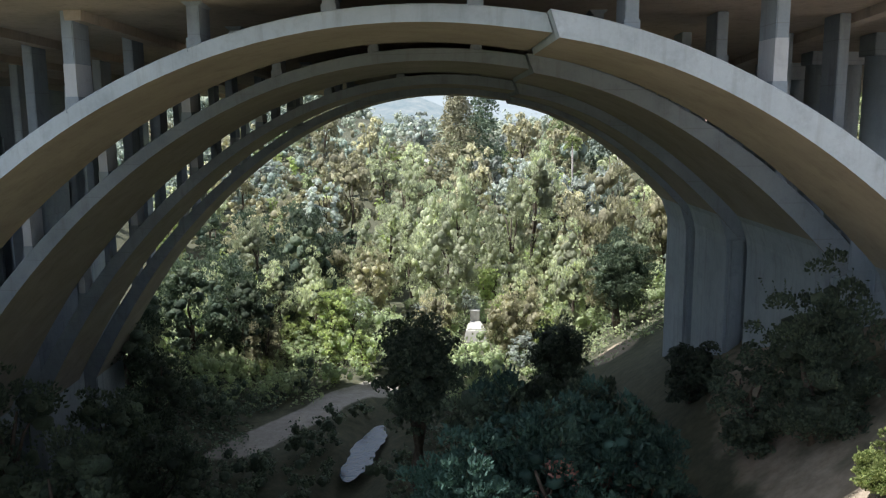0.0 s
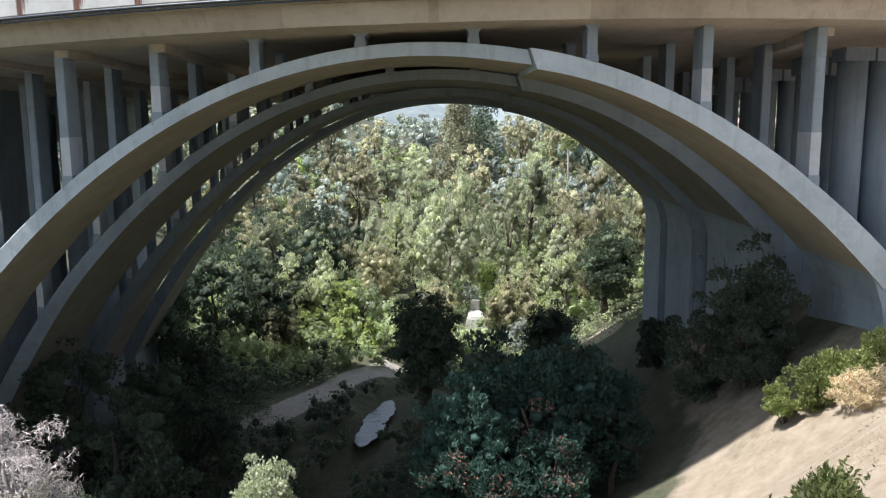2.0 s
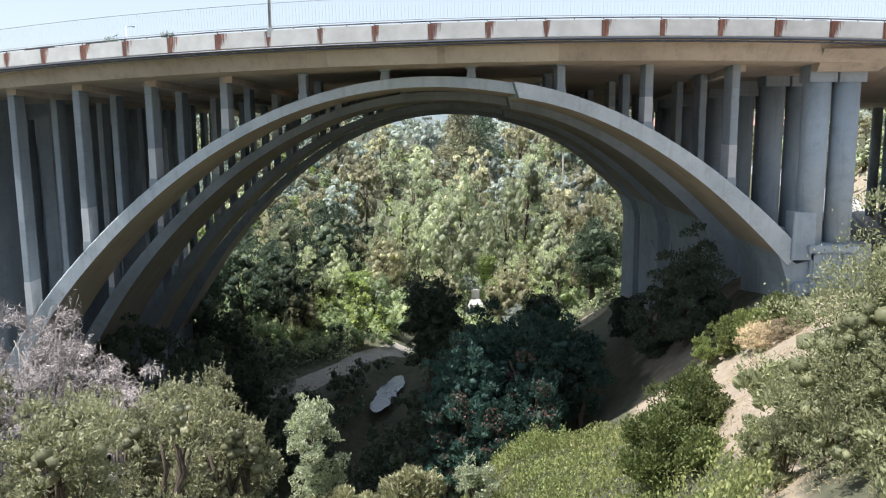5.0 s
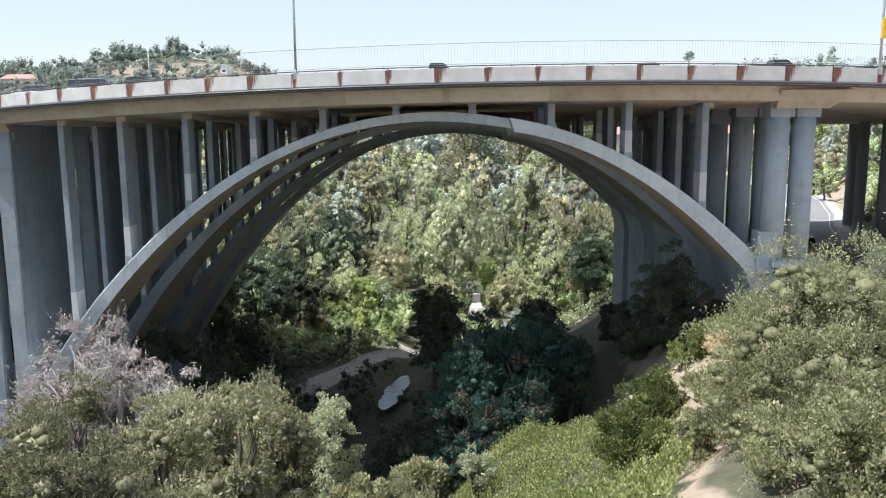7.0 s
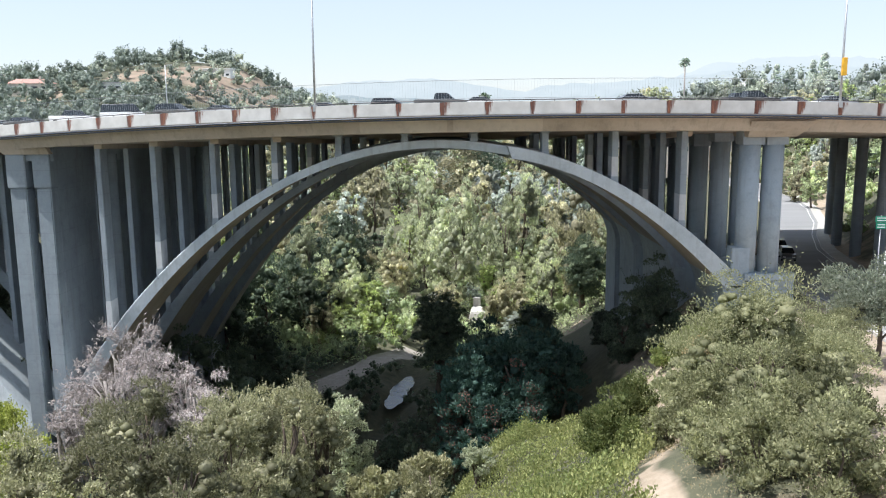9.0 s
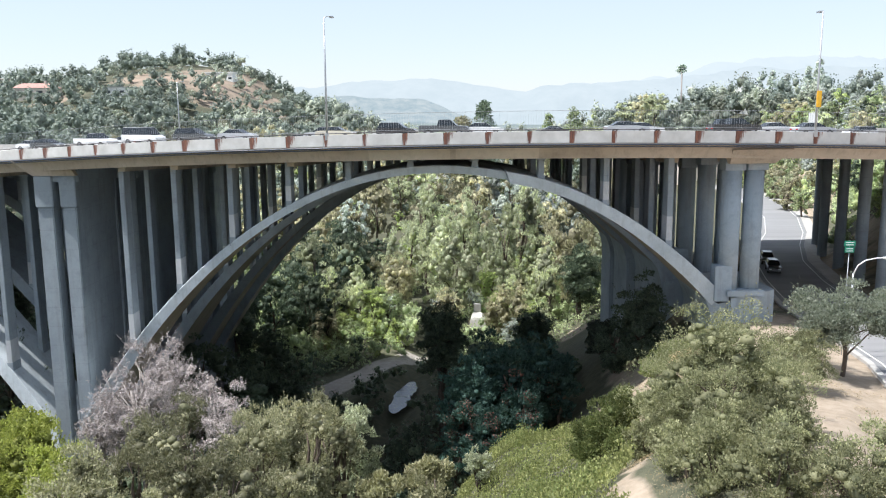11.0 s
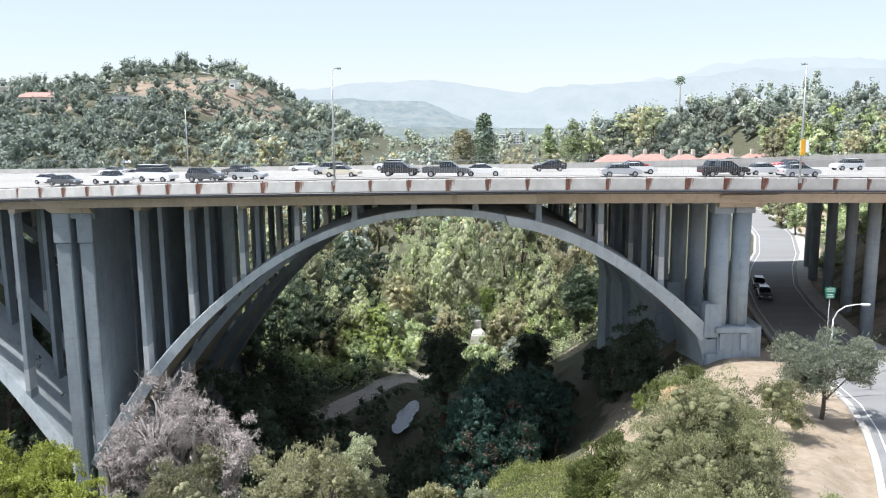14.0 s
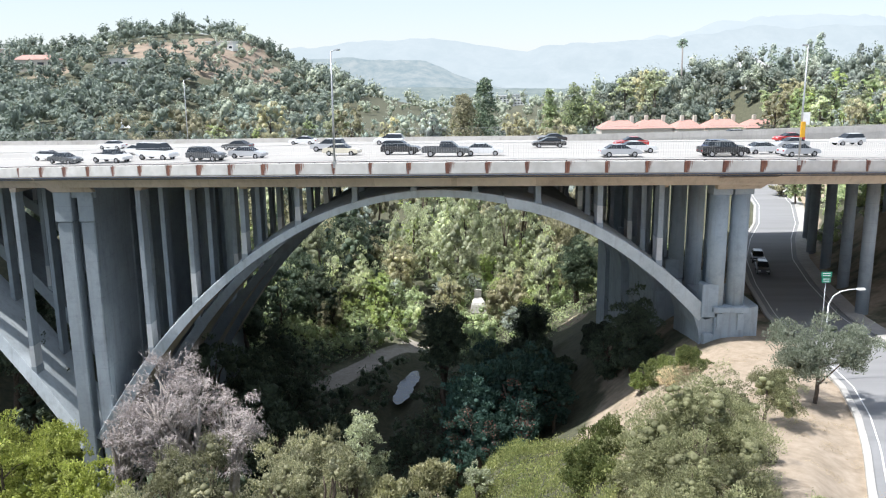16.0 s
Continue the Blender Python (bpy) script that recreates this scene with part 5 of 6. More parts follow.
def on_floor(x, y):
    """The dark canyon floor beside the sand bar and the pool."""
    bar = np.abs(x + 24.0 - (y - 92) * 0.62) < np.where(y > 84, 5.0, 0)
    pool = (np.abs(x - np.interp(y, CREEK_Y, CREEK_X)) < np.where(y > 82, 2.5, 2.6)) & (y > 66) & (y < 104)
    dry = (x > -4) & (y > 60) | (x > 0) | (y < 36) & (x > -16) | (land(x, y) > -6)
    return np.where(bar | pool | dry, 0.0, 1.0)


# dark leaf colour adds to the shade on the floor
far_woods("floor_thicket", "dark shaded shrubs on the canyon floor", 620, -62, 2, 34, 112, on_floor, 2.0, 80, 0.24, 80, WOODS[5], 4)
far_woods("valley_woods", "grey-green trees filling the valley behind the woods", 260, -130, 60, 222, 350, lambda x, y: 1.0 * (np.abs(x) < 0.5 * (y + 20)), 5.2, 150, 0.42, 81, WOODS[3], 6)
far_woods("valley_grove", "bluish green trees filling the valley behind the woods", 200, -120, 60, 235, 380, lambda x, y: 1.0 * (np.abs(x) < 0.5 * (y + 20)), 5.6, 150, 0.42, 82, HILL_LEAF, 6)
far_woods("left_woods", "dark green trees beside the freeway", 90, -190, -84, 110, 230, lambda x, y: 0 * x + 1.0, 6.0, 120, 0.6, 76, WOODS[5], 5)


# ---- creek, road, street furniture ----
def strip(name, ys, left, right, z, mat, thick=0.0):
    """A ribbon along y between two x lines, with its own thickness."""
    verts, faces = [], []
    for y in ys:
        verts += [Vector((left(y), y, z(y))), Vector((right(y), y, z(y)))]
    n = len(ys)
    for i in range(n - 1):
        faces.append((2 * i, 2 * i + 1, 2 * i + 3, 2 * i + 2))
    if thick:
        m = len(verts)
        verts += [v - Vector((0, 0, thick)) for v in verts]
        for i in range(n - 1):
            faces.append((2 * i, 2 * i + 2, m + 2 * i + 2, m + 2 * i))
            faces.append((2 * i + 1, m + 2 * i + 1, m + 2 * i + 3, 2 * i + 3))
        faces.append((0, m, m + 1, 1))
        faces.append((2 * n - 2, 2 * n - 1, m + 2 * n - 1, m + 2 * n - 2))
    return from_lists(name, verts, faces, mat)


def creek_x(y):
    return lerp(y, CREEK_Y, CREEK_X)


def pool_half(y):
    return math.sqrt(max(0.0, 1 - ((y - 91.0) / 8.2) ** 2))


ys = [82.8 + 0.2 * i for i in range(83)]
tagged(new("creek_water", strip("creek_water", ys, lambda y: -9.3 - 2.0 * pool_half(y) * (0.85 + 0.1 * math.sin(y * 0.9) + 0.05 * math.sin(y * 2.7)) + 0.16 * (y - 91), lambda y: -9.1 + 1.7 * pool_half(y) * (0.8 + 0.14 * math.sin(y * 0.8 + 1) + 0.06 * math.sin(y * 3.1)) + 0.16 * (y - 91), lambda y: -18.85, WATER)), "still blue creek pool reflecting the sky", "water", kind="structure")


def road_x(y):
    return lerp(y, ROAD_Y, ROAD_X)


def road_z(y):
    return max(lerp(y, ROAD_Y, ROAD_Z), height(road_x(y), y) + 0.1) if y > 120 else lerp(y, ROAD_Y, ROAD_Z)


ys = [-60 + 2.0 * i for i in range(140)]
tagged(new("road", strip("road", ys, lambda y: road_x(y) - 4.7, lambda y: road_x(y) + 4.7, lambda y: road_z(y) + 0.02, ASPHALT, 0.3)), "worn grey asphalt road passing under the bridge", "road", kind="structure")
for side in (-1, 1):
    tagged(new("kerb", strip("kerb", ys, lambda y: road_x(y) + side * 4.95 - 0.28, lambda y: road_x(y) + side * 4.95 + 0.28, lambda y: road_z(y) + 0.16, KERB, 0.5)), "pale concrete kerb along the road", "kerb", kind="structure")
    if side > 0:
        tagged(new("pavement", strip("pavement", ys, lambda y: road_x(y) + side * 5.9 - 0.88, lambda y: road_x(y) + side * 5.9 + 0.88, lambda y: road_z(y) + 0.15, KERB, 0.5)), "pale concrete pavement beside the road", "pavement", kind="structure")
for name, off, mat in (("edge_line", -3.9, WHITE_LINE), ("edge_line", 3.9, WHITE_LINE)):
    tagged(new(name, strip(name, ys, lambda y: road_x(y) + off - 0.06, lambda y: road_x(y) + off + 0.06, lambda y: road_z(y) + 0.026, mat)), "painted line on the asphalt", "road marking", kind="structure")

GREEN_SIGN = plain("green_sign", (0.01, 0.22, 0.13), 0.4, 0, 0.1)
YELLOW = plain("yellow_sign", (0.75, 0.42, 0.03), 0.5, 0, 0.1)
WHITE = plain("white_paint", (0.78, 0.78, 0.76), 0.5, 0, 0.06)
LAMP_GLASS = plain("lamp_lens", (0.7, 0.7, 0.68), 0.2)


def street_lamp():
    x, y = 33.2, 21.6
    z = height(x, y)
    lamp = thing("street_lamp", "white curved-arm street lamp with green street sign on the verge", "street lamp", at=(x, y, z))
    top = 16.6 - z
    part("pole", tubes("pole", [([(0, 0, -0.5), (0, 0, top)], [0.11, 0.075])], STEEL, 10), STEEL, lamp)
    arc = [(0, 0, top - 0.1), (0.35, 0, top + 0.7), (1.0, 0, top + 1.15), (1.9, 0, top + 1.32), (2.5, 0, top + 1.34)]
    part("arm", tubes("arm", [(arc, [0.07, 0.06, 0.055, 0.05, 0.05])], WHITE, 8), WHITE, lamp)
    bm = bmesh.new()
    box(bm, 2.4, -0.17, top + 1.24, 3.2, 0.17, top + 1.42, 0.06)
    part("lamp_head", bm, WHITE, lamp)
    bm = bmesh.new()
    box(bm, 2.6, -0.12, top + 1.2, 3.1, 0.12, top + 1.245, 0.01)
    part("lens", bm, LAMP_GLASS, lamp)
    post = thing("sign_post", "thin post carrying two stacked green street signs", "street sign", at=(33.6, 23.4, height(33.6, 23.4)))
    high = 19.2 - height(33.6, 23.4)
    part("pole", tubes("pole", [([(0, 0, -0.4), (0, 0, high)], [0.05, 0.04])], STEEL, 8), STEEL, post)
    for k, (w, h, dz) in enumerate(((0.5, 0.5, -0.3), (0.42, 0.5, -0.84))):
        bm = bmesh.new()
        box(bm, -w, -0.09, high + dz - h / 2, w, -0.05, high + dz + h / 2, 0.015)
        plate = part("sign_plate", bm, GREEN_SIGN, post, "green metal plate")
        for r in (0.1, -0.1):
            bm = bmesh.new()
            box(bm, -w * 0.72, -0.097, high + dz + r - 0.035, w * 0.7, -0.092, high + dz + r + 0.035)
            part("lettering_bar", bm, WHITE, plate)


street_lamp()


def bridge_lamp(x, v, banner=False, label="tall thin galvanised lamp post on the bridge parapet"):
    p = deck_point(x, v, -0.1)
    lamp = thing("bridge_lamp", label, "street lamp", "bridge lamps", at=p)
    part("pole", tubes("pole", [([(0, 0, -1.0), (0, 0, 5), (0.02, 0, 11.6)], [0.12, 0.1, 0.06])], STEEL, 10), STEEL, lamp)
    part("arm", tubes("arm", [([(0, 0, 11.5), (0.3, 0.5, 11.72), (0.5, 1.6, 11.8)], [0.05, 0.04, 0.04])], STEEL, 6), STEEL, lamp)
    bm = bmesh.new()
    box(bm, 0.3, 1.5, 11.7, 0.75, 2.2, 11.88, 0.05)
    part("lamp_head", bm, STEEL, lamp)
    bm = bmesh.new()
    box(bm, -0.2, -0.2, -0.4, 0.2, 0.2, 0.25, 0.03)
    part("base", bm, STEEL, lamp)
    if banner:
        bm = bmesh.new()
        box(bm, -0.16, -0.34, 2.5, 0.3, -0.12, 4.1, 0.04)
        part("sign_box", bm, YELLOW, lamp, "yellow call box sign")


bridge_lamp(-13.4, 0.2)
bridge_lamp(35.0, 0.2, True, "tall lamp post with a yellow sign on the bridge parapet")
bridge_lamp(-57.5, WIDE - 0.4)
sgn = thing("road_sign", "small white square road sign on the freeway edge", "road sign", at=road_point(58, 62, 0.4))
part("pole", tubes("pole", [([(0, 0, -1), (0, 0, 4.2)], [0.07, 0.06])], STEEL, 8), STEEL, sgn)
bmx = bmesh.new()
box(bmx, -0.8, -0.1, 2.2, 0.8, -0.05, 4.4, 0.02)
part("plate", bmx, WHITE, sgn)


# the rising ramp along the far edge
def ramp_lane():
    xs = [10 + 4.0 * i for i in range(36)]
    rise = lambda x: 0.05 + 2.0 * min(1.0, max(0.0, (x - 14) / 80)) ** 1.3
    secs = [[road_point(x, v, rise(x) if up else -0.06) for v, up in ((63, 1), (WIDE - 1.2, 1), (WIDE - 1.2, 0), (63, 0))] for x in xs]
    on_bridge("ramp", sweep("ramp", secs, KERB), KERB, label="rising concrete ramp")
    for v in (63.0, WIDE - 1.6):
        secs = [[road_point(x, v + a, rise(x) + b - 0.01) for a, b in ((0, 0), (0.35, 0), (0.25, 0.9), (0.1, 0.9))] for x in xs]
        on_bridge("ramp_barrier", sweep("ramp_barrier", secs, KERB), KERB)


ramp_lane()


def lane_marks():
    for v in (4.2, 21.5, 25.2, 42.5, 60.5):
        xs = [-130 + 3.0 * i for i in range(80)]
        secs = [[road_point(x, v + a, 0.004 + b) for a, b in ((-0.07, 0), (0.07, 0), (0.07, 0.003), (-0.07, 0.003))] for x in xs]
        on_bridge("lane_line", sweep("lane_line", secs, WHITE_LINE), WHITE_LINE)


lane_marks()

# ---- vehicles ----
GLASS = plain("car_glass", (0.02, 0.025, 0.03), 0.08)
TYRE = plain("tyre", (0.02, 0.02, 0.02), 0.9)
RIM = plain("wheel_rim", (0.4, 0.4, 0.42), 0.35, 0.8)
HEAD = plain("headlight", (0.8, 0.8, 0.78), 0.15)
TAIL = plain("tail_light", (0.35, 0.01, 0.01), 0.25)
PAINTS = {}


def paint(name, c):
    if name not in PAINTS:
        m, n, l, b = material(name + "_car_paint", 0.3)
        b.inputs["Base Color"].default_value = (*c, 1)
        b.inputs["Coat Weight"].default_value = 0.6
        PAINTS[name] = m
    return PAINTS[name]


BODIES = {
    "sedan": (4.7, 1.82, [(-2.35, 0.35), (-2.35, 0.8), (-2.2, 0.95), (-1.3, 1.0), (0.95, 0.98), (2.0, 0.86), (2.33, 0.68), (2.35, 0.35)], [(-1.75, 0.98), (-1.0, 1.42), (0.25, 1.45), (1.15, 0.97)]),
    "suv": (4.8, 1.92, [(-2.4, 0.42), (-2.4, 1.0), (-2.3, 1.12), (1.0, 1.12), (2.1, 1.02), (2.38, 0.8), (2.4, 0.42)], [(-2.3, 1.1), (-2.0, 1.72), (0.2, 1.74), (1.15, 1.1)]),
    "pickup": (5.6, 1.95, [(-2.8, 0.5), (-2.8, 1.15), (-0.6, 1.15), (1.4, 1.15), (2.5, 1.08), (2.78, 0.85), (2.8, 0.5)], [(-0.75, 1.12), (-0.6, 1.78), (0.7, 1.8), (1.5, 1.12)]),
    "van": (5.4, 2.0, [(-2.7, 0.45), (-2.7, 1.3), (1.7, 1.3), (2.5, 1.1), (2.7, 0.85), (2.7, 0.45)], [(-2.66, 1.28), (-2.6, 2.2), (1.2, 2.2), (1.95, 1.28)]),
}


def prism(profile, half, top_half=None, bevel=0.05):
    bm = bmesh.new()
    zs = [p[1] for p in profile]
    lo, hi = min(zs), max(zs)
    sides = []
    for s in (-1, 1):
        sides.append([bm.verts.new((x, s * (half if top_half is None else half + (top_half - half) * (z - lo) / (hi - lo)), z)) for x, z in profile])
    n = len(profile)
    bm.faces.new(sides[0])
    bm.faces.new(sides[1][::-1])
    for k in range(n):
        bm.faces.new((sides[0][k], sides[1][k], sides[1][(k + 1) % n], sides[0][(k + 1) % n]))
    bmesh.ops.recalc_face_normals(bm, faces=bm.faces)
    bmesh.ops.bevel(bm, geom=bm.edges[:], offset=bevel, segments=2, affect="EDGES", clamp_overlap=True)
    return bm


def make_car(kind, colour, c, group="freeway traffic"):
    length, wide, low, high = BODIES[kind]
    p = paint(colour, c)
    car = thing({"sedan": "sedan", "suv": "suv", "pickup": "pickup_truck", "van": "van"}[kind], f"{colour} {kind if kind != 'suv' else 'sport utility car'} driving on the freeway deck" if group == "freeway traffic" else f"{colour} {kind} on the road under the bridge", "car", group)
    part("body", prism(low, wide / 2), p, car)
    part("cabin", prism(high, wide / 2 - 0.06, wide / 2 - 0.26, 0.06), GLASS, car, "dark glazed cabin")
    x0, x1 = high[1][0] + 0.12, high[2][0] - 0.05
    z = high[1][1]
    bm = bmesh.new()
    box(bm, x0, -wide / 2 + 0.3, z - 0.02, x1, wide / 2 - 0.3, z + 0.035, 0.02)
    part("roof", bm, p, car)
    if kind == "pickup":
        bm = bmesh.new()
        box(bm, -2.68, -wide / 2 + 0.12, 1.1, -0.85, wide / 2 - 0.12, 1.16)
        part("load_bed", bm, TYRE, car)
    for sx in (-0.62, 0.62):
        for sy in (-1, 1):
            bm = bmesh.new()
            r = 0.33 if kind == "sedan" else 0.38
            bmesh.ops.create_cone(bm, cap_ends=True, segments=18, radius1=r, radius2=r, depth=0.24, matrix=Matrix.Translation((sx * length / 2, sy * (wide / 2 - 0.1), r)) @ Matrix.Rotation(math.pi / 2, 4, "X"))
            wheel = part("wheel", bm, TYRE, car)
            bm = bmesh.new()
            bmesh.ops.create_cone(bm, cap_ends=True, segments=12, radius1=r * 0.62, radius2=r * 0.55, depth=0.26, matrix=Matrix.Translation((sx * length / 2, sy * (wide / 2 - 0.09), r)) @ Matrix.Rotation(math.pi / 2, 4, "X"))
            part("rim", bm, RIM, wheel)
    for name, x, mat in (("headlight", length / 2 - 0.06, HEAD), ("tail_light", -length / 2 + 0.03, TAIL)):
        for sy in (-1, 1):
            bm = bmesh.new()
            box(bm, x - 0.05, sy * (wide / 2 - 0.35) - 0.2, 0.66, x + 0.07, sy * (wide / 2 - 0.35) + 0.2, 0.8, 0.02)
            part(name, bm, mat, car)
    return car


def on_deck(car, x, v, way):
    p = road_point(x, v, 0.0)
    q = road_point(x + 0.5, v, 0.0)
    car.matrix_basis = Matrix.Translation(p) @ Matrix.Rotation(math.atan2(q.y - p.y, q.x - p.x) + (0 if way > 0 else math.pi), 4, "Z")


COLOURS = {"white": (0.75, 0.75, 0.75), "silver": (0.45, 0.46, 0.48), "black": (0.02, 0.02, 0.022), "dark grey": (0.08, 0.085, 0.09), "red": (0.45, 0.03, 0.03), "navy": (0.03, 0.05, 0.11), "cream": (0.6, 0.56, 0.45)}
TRAFFIC = (
    ("suv", "black", -8.5, 17.5, 1), ("pickup", "dark grey", -2.5, 12.5, 1), ("sedan", "white", 1.8, 14.0, 1), ("sedan", "silver", 17.5, 10.5, 1), ("sedan", "white", 20.5, 17.5, 1), ("pickup", "black", 29.5, 10.5, 1), ("suv", "navy", 30.5, 14.0, 1),
    ("sedan", "white", 35.5, 14.0, 1), ("sedan", "silver", 38.8, 10.5, 1), ("van", "white", -40.5, 14.0, 1), ("pickup", "white", -46.0, 10.5, 1), ("suv", "dark grey", -32.0, 10.5, 1), ("sedan", "silver", -27.5, 14.0, 1), ("sedan", "cream", -16.0, 17.5, 1),
    ("sedan", "dark grey", -53.5, 10.5, 1), ("sedan", "white", -60.0, 17.5, 1),
    ("suv", "silver", -20.0, 28.0, -1), ("sedan", "black", 10.5, 32.0, -1), ("sedan", "dark grey", -36.0, 36.0, -1), ("sedan", "white", -50.0, 28.0, -1), ("sedan", "red", 22.0, 32.0, -1), ("suv", "white", -14.0, 46.5, -1), ("sedan", "black", 12.0, 50.5, -1),
    ("sedan", "silver", 44.0, 28.0, -1), ("suv", "white", 56.0, 36.0, -1), ("sedan", "red", 50.0, 46.5, -1), ("suv", "navy", 66.0, 28.0, -1), ("sedan", "white", -62.0, 46.5, -1), ("suv", "silver", 46.0, 68.0, -1), ("sedan", "white", -30.0, 54.5, -1),
)
for kind, colour, x, v, way in TRAFFIC:
    on_deck(make_car(kind, colour, COLOURS[colour]), x, v, way)
for y, off, colour in ((83.0, -2.2, "black"), (74.0, -2.2, "dark grey")):
    car = make_car("suv", colour, COLOURS[colour], "cars on the road under the bridge")
    a = math.atan2(4.0, road_x(y + 2) - road_x(y - 2))
    car.matrix_basis = Matrix.Translation((road_x(y) + off, y, road_z(y) + 0.03)) @ Matrix.Rotation(a + math.pi, 4, "Z")

# ---- houses and far buildings ----
TILE = plain("clay_tile", (0.42, 0.245, 0.205), 0.85, 0, 0.25)
STUCCO = plain("stucco", (0.62, 0.57, 0.50), 0.9, 0, 0.08)
WINDOW = plain("window_glass", (0.05, 0.06, 0.07), 0.1)
ROOF_GREY = plain("grey_roofing", (0.42, 0.42, 0.42), 0.85)


def house(x, y, z, w, d, h, roof_h, label, roof, wall, turn=0.0, chimneys=0, name="house", windows=2, sink=4.0):
    ob = thing(name, label, "house", at=(x, y, z))
    ob.rotation_euler[2] = turn
    bm = bmesh.new()
    box(bm, -w / 2, -d / 2, -sink, w / 2, d / 2, h)
    part("wall", bm, wall, ob)
    bm = bmesh.new()
    e = 0.5
    if roof_h > 0.6:
        r = w / 2 - min(w, d) * 0.3
        frustum(bm, [(-w / 2 - e, -d / 2 - e, h), (w / 2 + e, -d / 2 - e, h), (w / 2 + e, d / 2 + e, h), (-w / 2 - e, d / 2 + e, h)], [(-r, -0.1, h + roof_h), (r, -0.1, h + roof_h), (r, 0.1, h + roof_h), (-r, 0.1, h + roof_h)])
    else:
        box(bm, -w / 2 - e, -d / 2 - e, h, w / 2 + e, d / 2 + e, h + max(0.2, roof_h), 0.05)
    part("roof", bm, roof, ob)
    for k in range(chimneys):
        bm = bmesh.new()
        cx = -w / 2 + (k + 0.7) * w / chimneys
        box(bm, cx - 0.55, -0.6, h + 0.3, cx + 0.55, 0.6, h + roof_h + 1.5, 0.05)
        part("chimney", bm, wall, ob)
    floors = max(1, int(h / 3))
    for f in range(floors):
        for k in range(windows):
            wx = -w / 2 + (k + 0.5) * w / windows
            bm = bmesh.new()
            box(bm, wx - w / windows * 0.3, -d / 2 - 0.05, f * 3 + 0.9, wx + w / windows * 0.3, -d / 2 + 0.05, f * 3 + 2.3)
            part("window", bm, WINDOW, ob)
    return ob


row = "pink stucco townhouse with a clay-tile roof and chimneys"
for i, (x, w) in enumerate(((57, 13), (69, 12), (80, 9), (93, 12), (105, 12))):
    tagged(house(x, 232 + (i % 2) * 3, 14.2, w, 10, 4.2, 2.6, row, TILE, STUCCO, 0.05 * (i % 3), 2, "townhouse", 4, 8), group="townhouse row")
house(140, 340, 33.2, 11, 12, 5.5, 4.5, "white gabled house among the trees on the rise", ROOF_GREY, WHITE, 0.3, 0, "house", 3, 14)
house(-163, 553, 55.2, 20, 10, 5.5, 0.5, "white flat-roofed house near the top of the hill", WHITE, WHITE, -0.1, 0, "house", 5, 14)
house(-246, 450, 43.6, 24, 11, 4.0, 2.8, "low house with a red roof on the hillside", TILE, STUCCO, 0.1, 1, "house", 4, 14)
house(-199, 457, 43.6, 16, 9, 4.0, 0.5, "pale low house on the hillside", ROOF_GREY, WHITE, 0.1, 0, "house", 4, 14)
house(-300, 506, 50.6, 16, 9, 5.0, 0.5, "pale house on the hillside among trees", WHITE, STUCCO, 0.0, 0, "house", 3, 14)
house(-139, 290, 14.0, 10, 8, 2.6, 3.4, "white cottage with a steep grey roof behind the freeway", WHITE, STUCCO, 0.5, 0, "cottage", 3, 10)
house(-3.5, 285, 2.0, 6, 6, 2.6, 1.2, "small pale house among the valley trees", ROOF_GREY, STUCCO, 0.3, 0, "house", 3, 6)
for i, (x, y, w, d, h) in enumerate(((66, 900, 16, 14, 16), (82, 905, 14, 14, 17), (56, 895, 8, 10, 8), (110, 920, 30, 14, 8), (138, 925, 18, 14, 9))):
    tagged(house(x, y, -5, w, d, h, 0.5, "white multi-storey office building in the far valley", ROOF_GREY, WHITE, 0.0, 0, "office_building", 4, 10), group="far office buildings")

# pale concrete box on the creek bank
blk = thing("drain_outlet", "weathered concrete drain headwall with a pale apron on the creek bank", "drain", at=(5.6, 141, -17.4))
bmx = bmesh.new()
box(bmx, -0.85, -0.4, -2.5, 0.85, 0.9, 3.5, 0.08)
part("headwall", bmx, KERB, blk)
bmx = bmesh.new()
frustum(bmx, [(-2.3, -4.4, -2.0), (2.3, -4.4, -2.0), (1.5, -0.4, -2.0), (-1.5, -0.4, -2.0)], [(-1.7, -3.6, 0.9), (1.7, -3.6, 0.9), (1.1, -0.42, 1.7), (-1.1, -0.42, 1.7)])
bmesh.ops.bevel(bmx, geom=bmx.edges[:], offset=0.25, segments=2, affect="EDGES")
part("apron", bmx, PARAPET_PALE, blk, "sun-bleached pale apron")


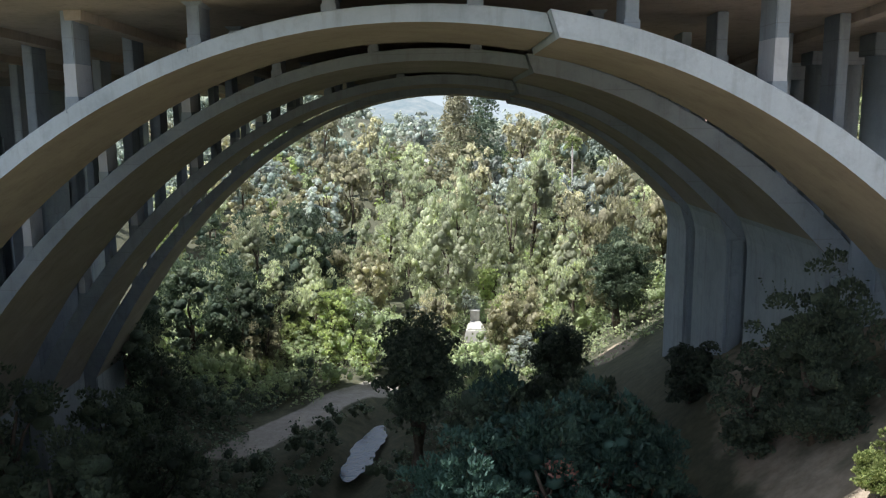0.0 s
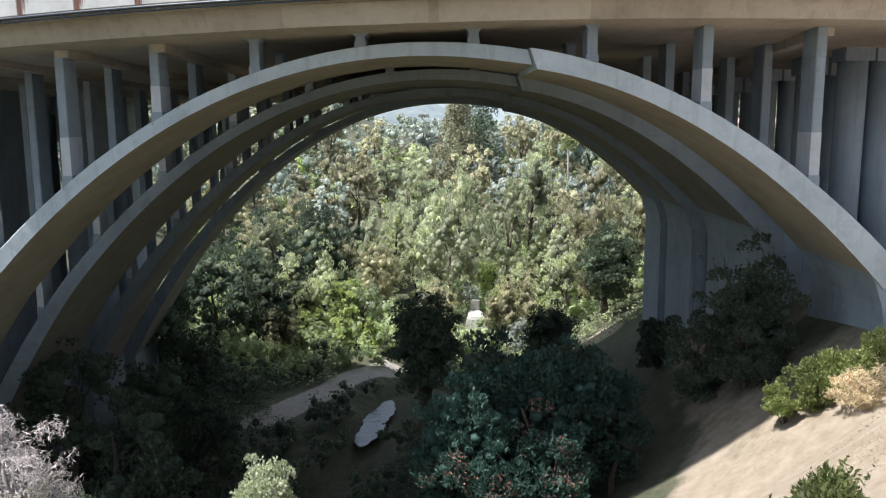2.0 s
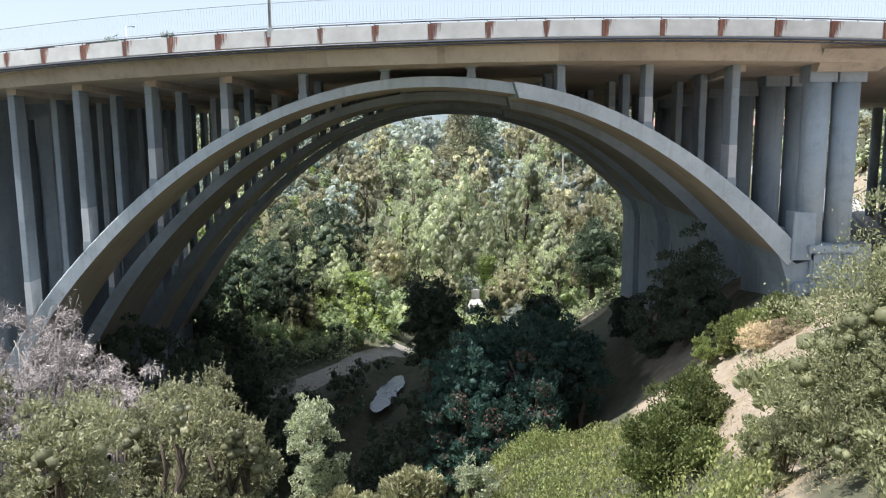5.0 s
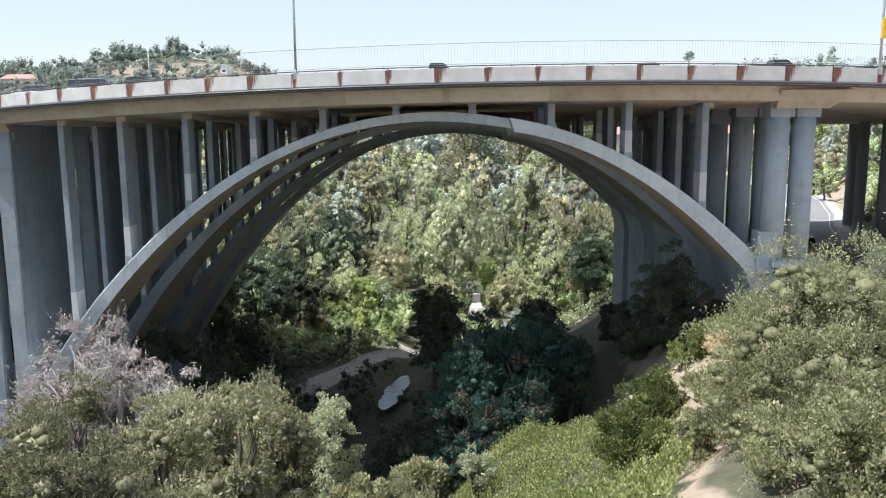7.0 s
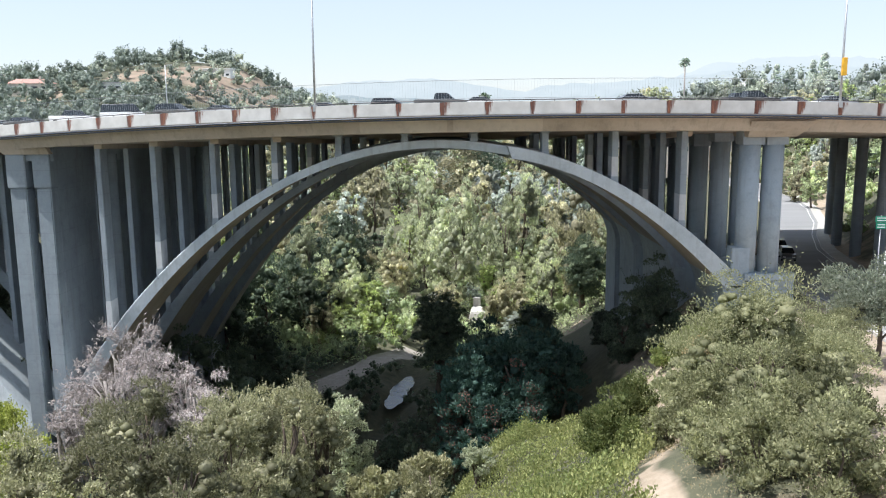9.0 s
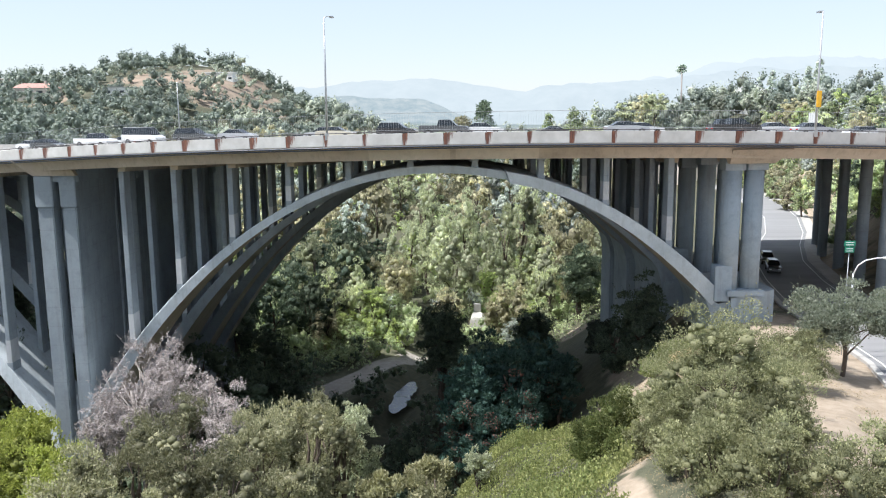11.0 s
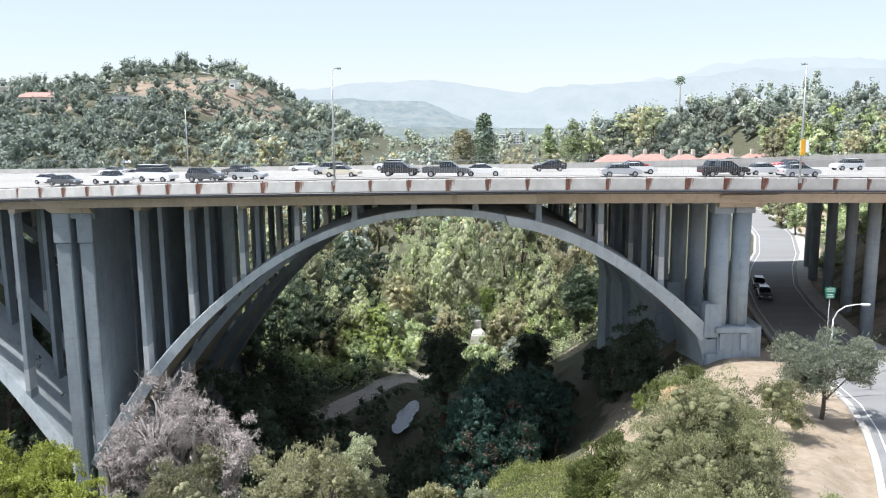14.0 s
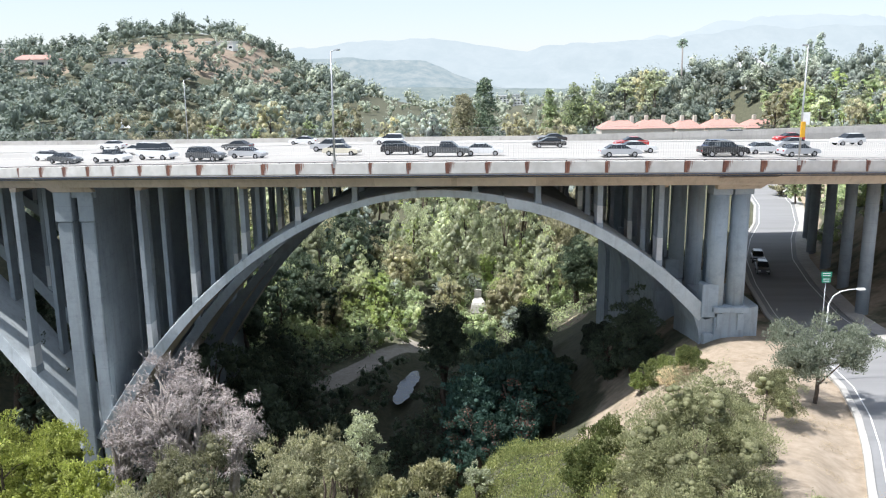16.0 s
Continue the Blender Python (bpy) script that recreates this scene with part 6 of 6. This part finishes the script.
# ---- far ridges under haze ----
def ridge(name, label, y, xs, tops, base, colour, tint, glow, grain=0.004):
    """A far ridge paled by distance: nearly black, its haze painted in as glow of the air before it."""
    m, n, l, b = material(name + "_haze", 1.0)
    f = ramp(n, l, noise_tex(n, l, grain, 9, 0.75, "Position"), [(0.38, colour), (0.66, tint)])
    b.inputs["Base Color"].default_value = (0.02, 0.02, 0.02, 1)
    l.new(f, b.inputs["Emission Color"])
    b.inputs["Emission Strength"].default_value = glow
    b.inputs["Specular IOR Level"].default_value = 0.0
    verts, faces = [], []
    n_x, n_s = 160, 10
    for i in range(n_x + 1):
        x = xs[0] + (xs[-1] - xs[0]) * i / n_x
        t = lerp(x, xs, tops) + (tops[len(tops) // 2] - base) * 0.09 * noise.fractal(Vector((x * 0.006, y, 0)), 0.9, 2.0, 6)
        for j in range(n_s + 1):
            f = j / n_s
            bulge = noise.fractal(Vector((x * 0.004, y * 0.01, f * 3)), 1.0, 2.0, 5)
            verts.append((x, y - (1 - f) * 0.16 * y * (1 + 0.5 * bulge), base + (t - base) * f ** 1.2))
    for i in range(n_x):
        for j in range(n_s):
            a = i * (n_s + 1) + j
            faces.append((a, a + n_s + 1, a + n_s + 2, a + 1))
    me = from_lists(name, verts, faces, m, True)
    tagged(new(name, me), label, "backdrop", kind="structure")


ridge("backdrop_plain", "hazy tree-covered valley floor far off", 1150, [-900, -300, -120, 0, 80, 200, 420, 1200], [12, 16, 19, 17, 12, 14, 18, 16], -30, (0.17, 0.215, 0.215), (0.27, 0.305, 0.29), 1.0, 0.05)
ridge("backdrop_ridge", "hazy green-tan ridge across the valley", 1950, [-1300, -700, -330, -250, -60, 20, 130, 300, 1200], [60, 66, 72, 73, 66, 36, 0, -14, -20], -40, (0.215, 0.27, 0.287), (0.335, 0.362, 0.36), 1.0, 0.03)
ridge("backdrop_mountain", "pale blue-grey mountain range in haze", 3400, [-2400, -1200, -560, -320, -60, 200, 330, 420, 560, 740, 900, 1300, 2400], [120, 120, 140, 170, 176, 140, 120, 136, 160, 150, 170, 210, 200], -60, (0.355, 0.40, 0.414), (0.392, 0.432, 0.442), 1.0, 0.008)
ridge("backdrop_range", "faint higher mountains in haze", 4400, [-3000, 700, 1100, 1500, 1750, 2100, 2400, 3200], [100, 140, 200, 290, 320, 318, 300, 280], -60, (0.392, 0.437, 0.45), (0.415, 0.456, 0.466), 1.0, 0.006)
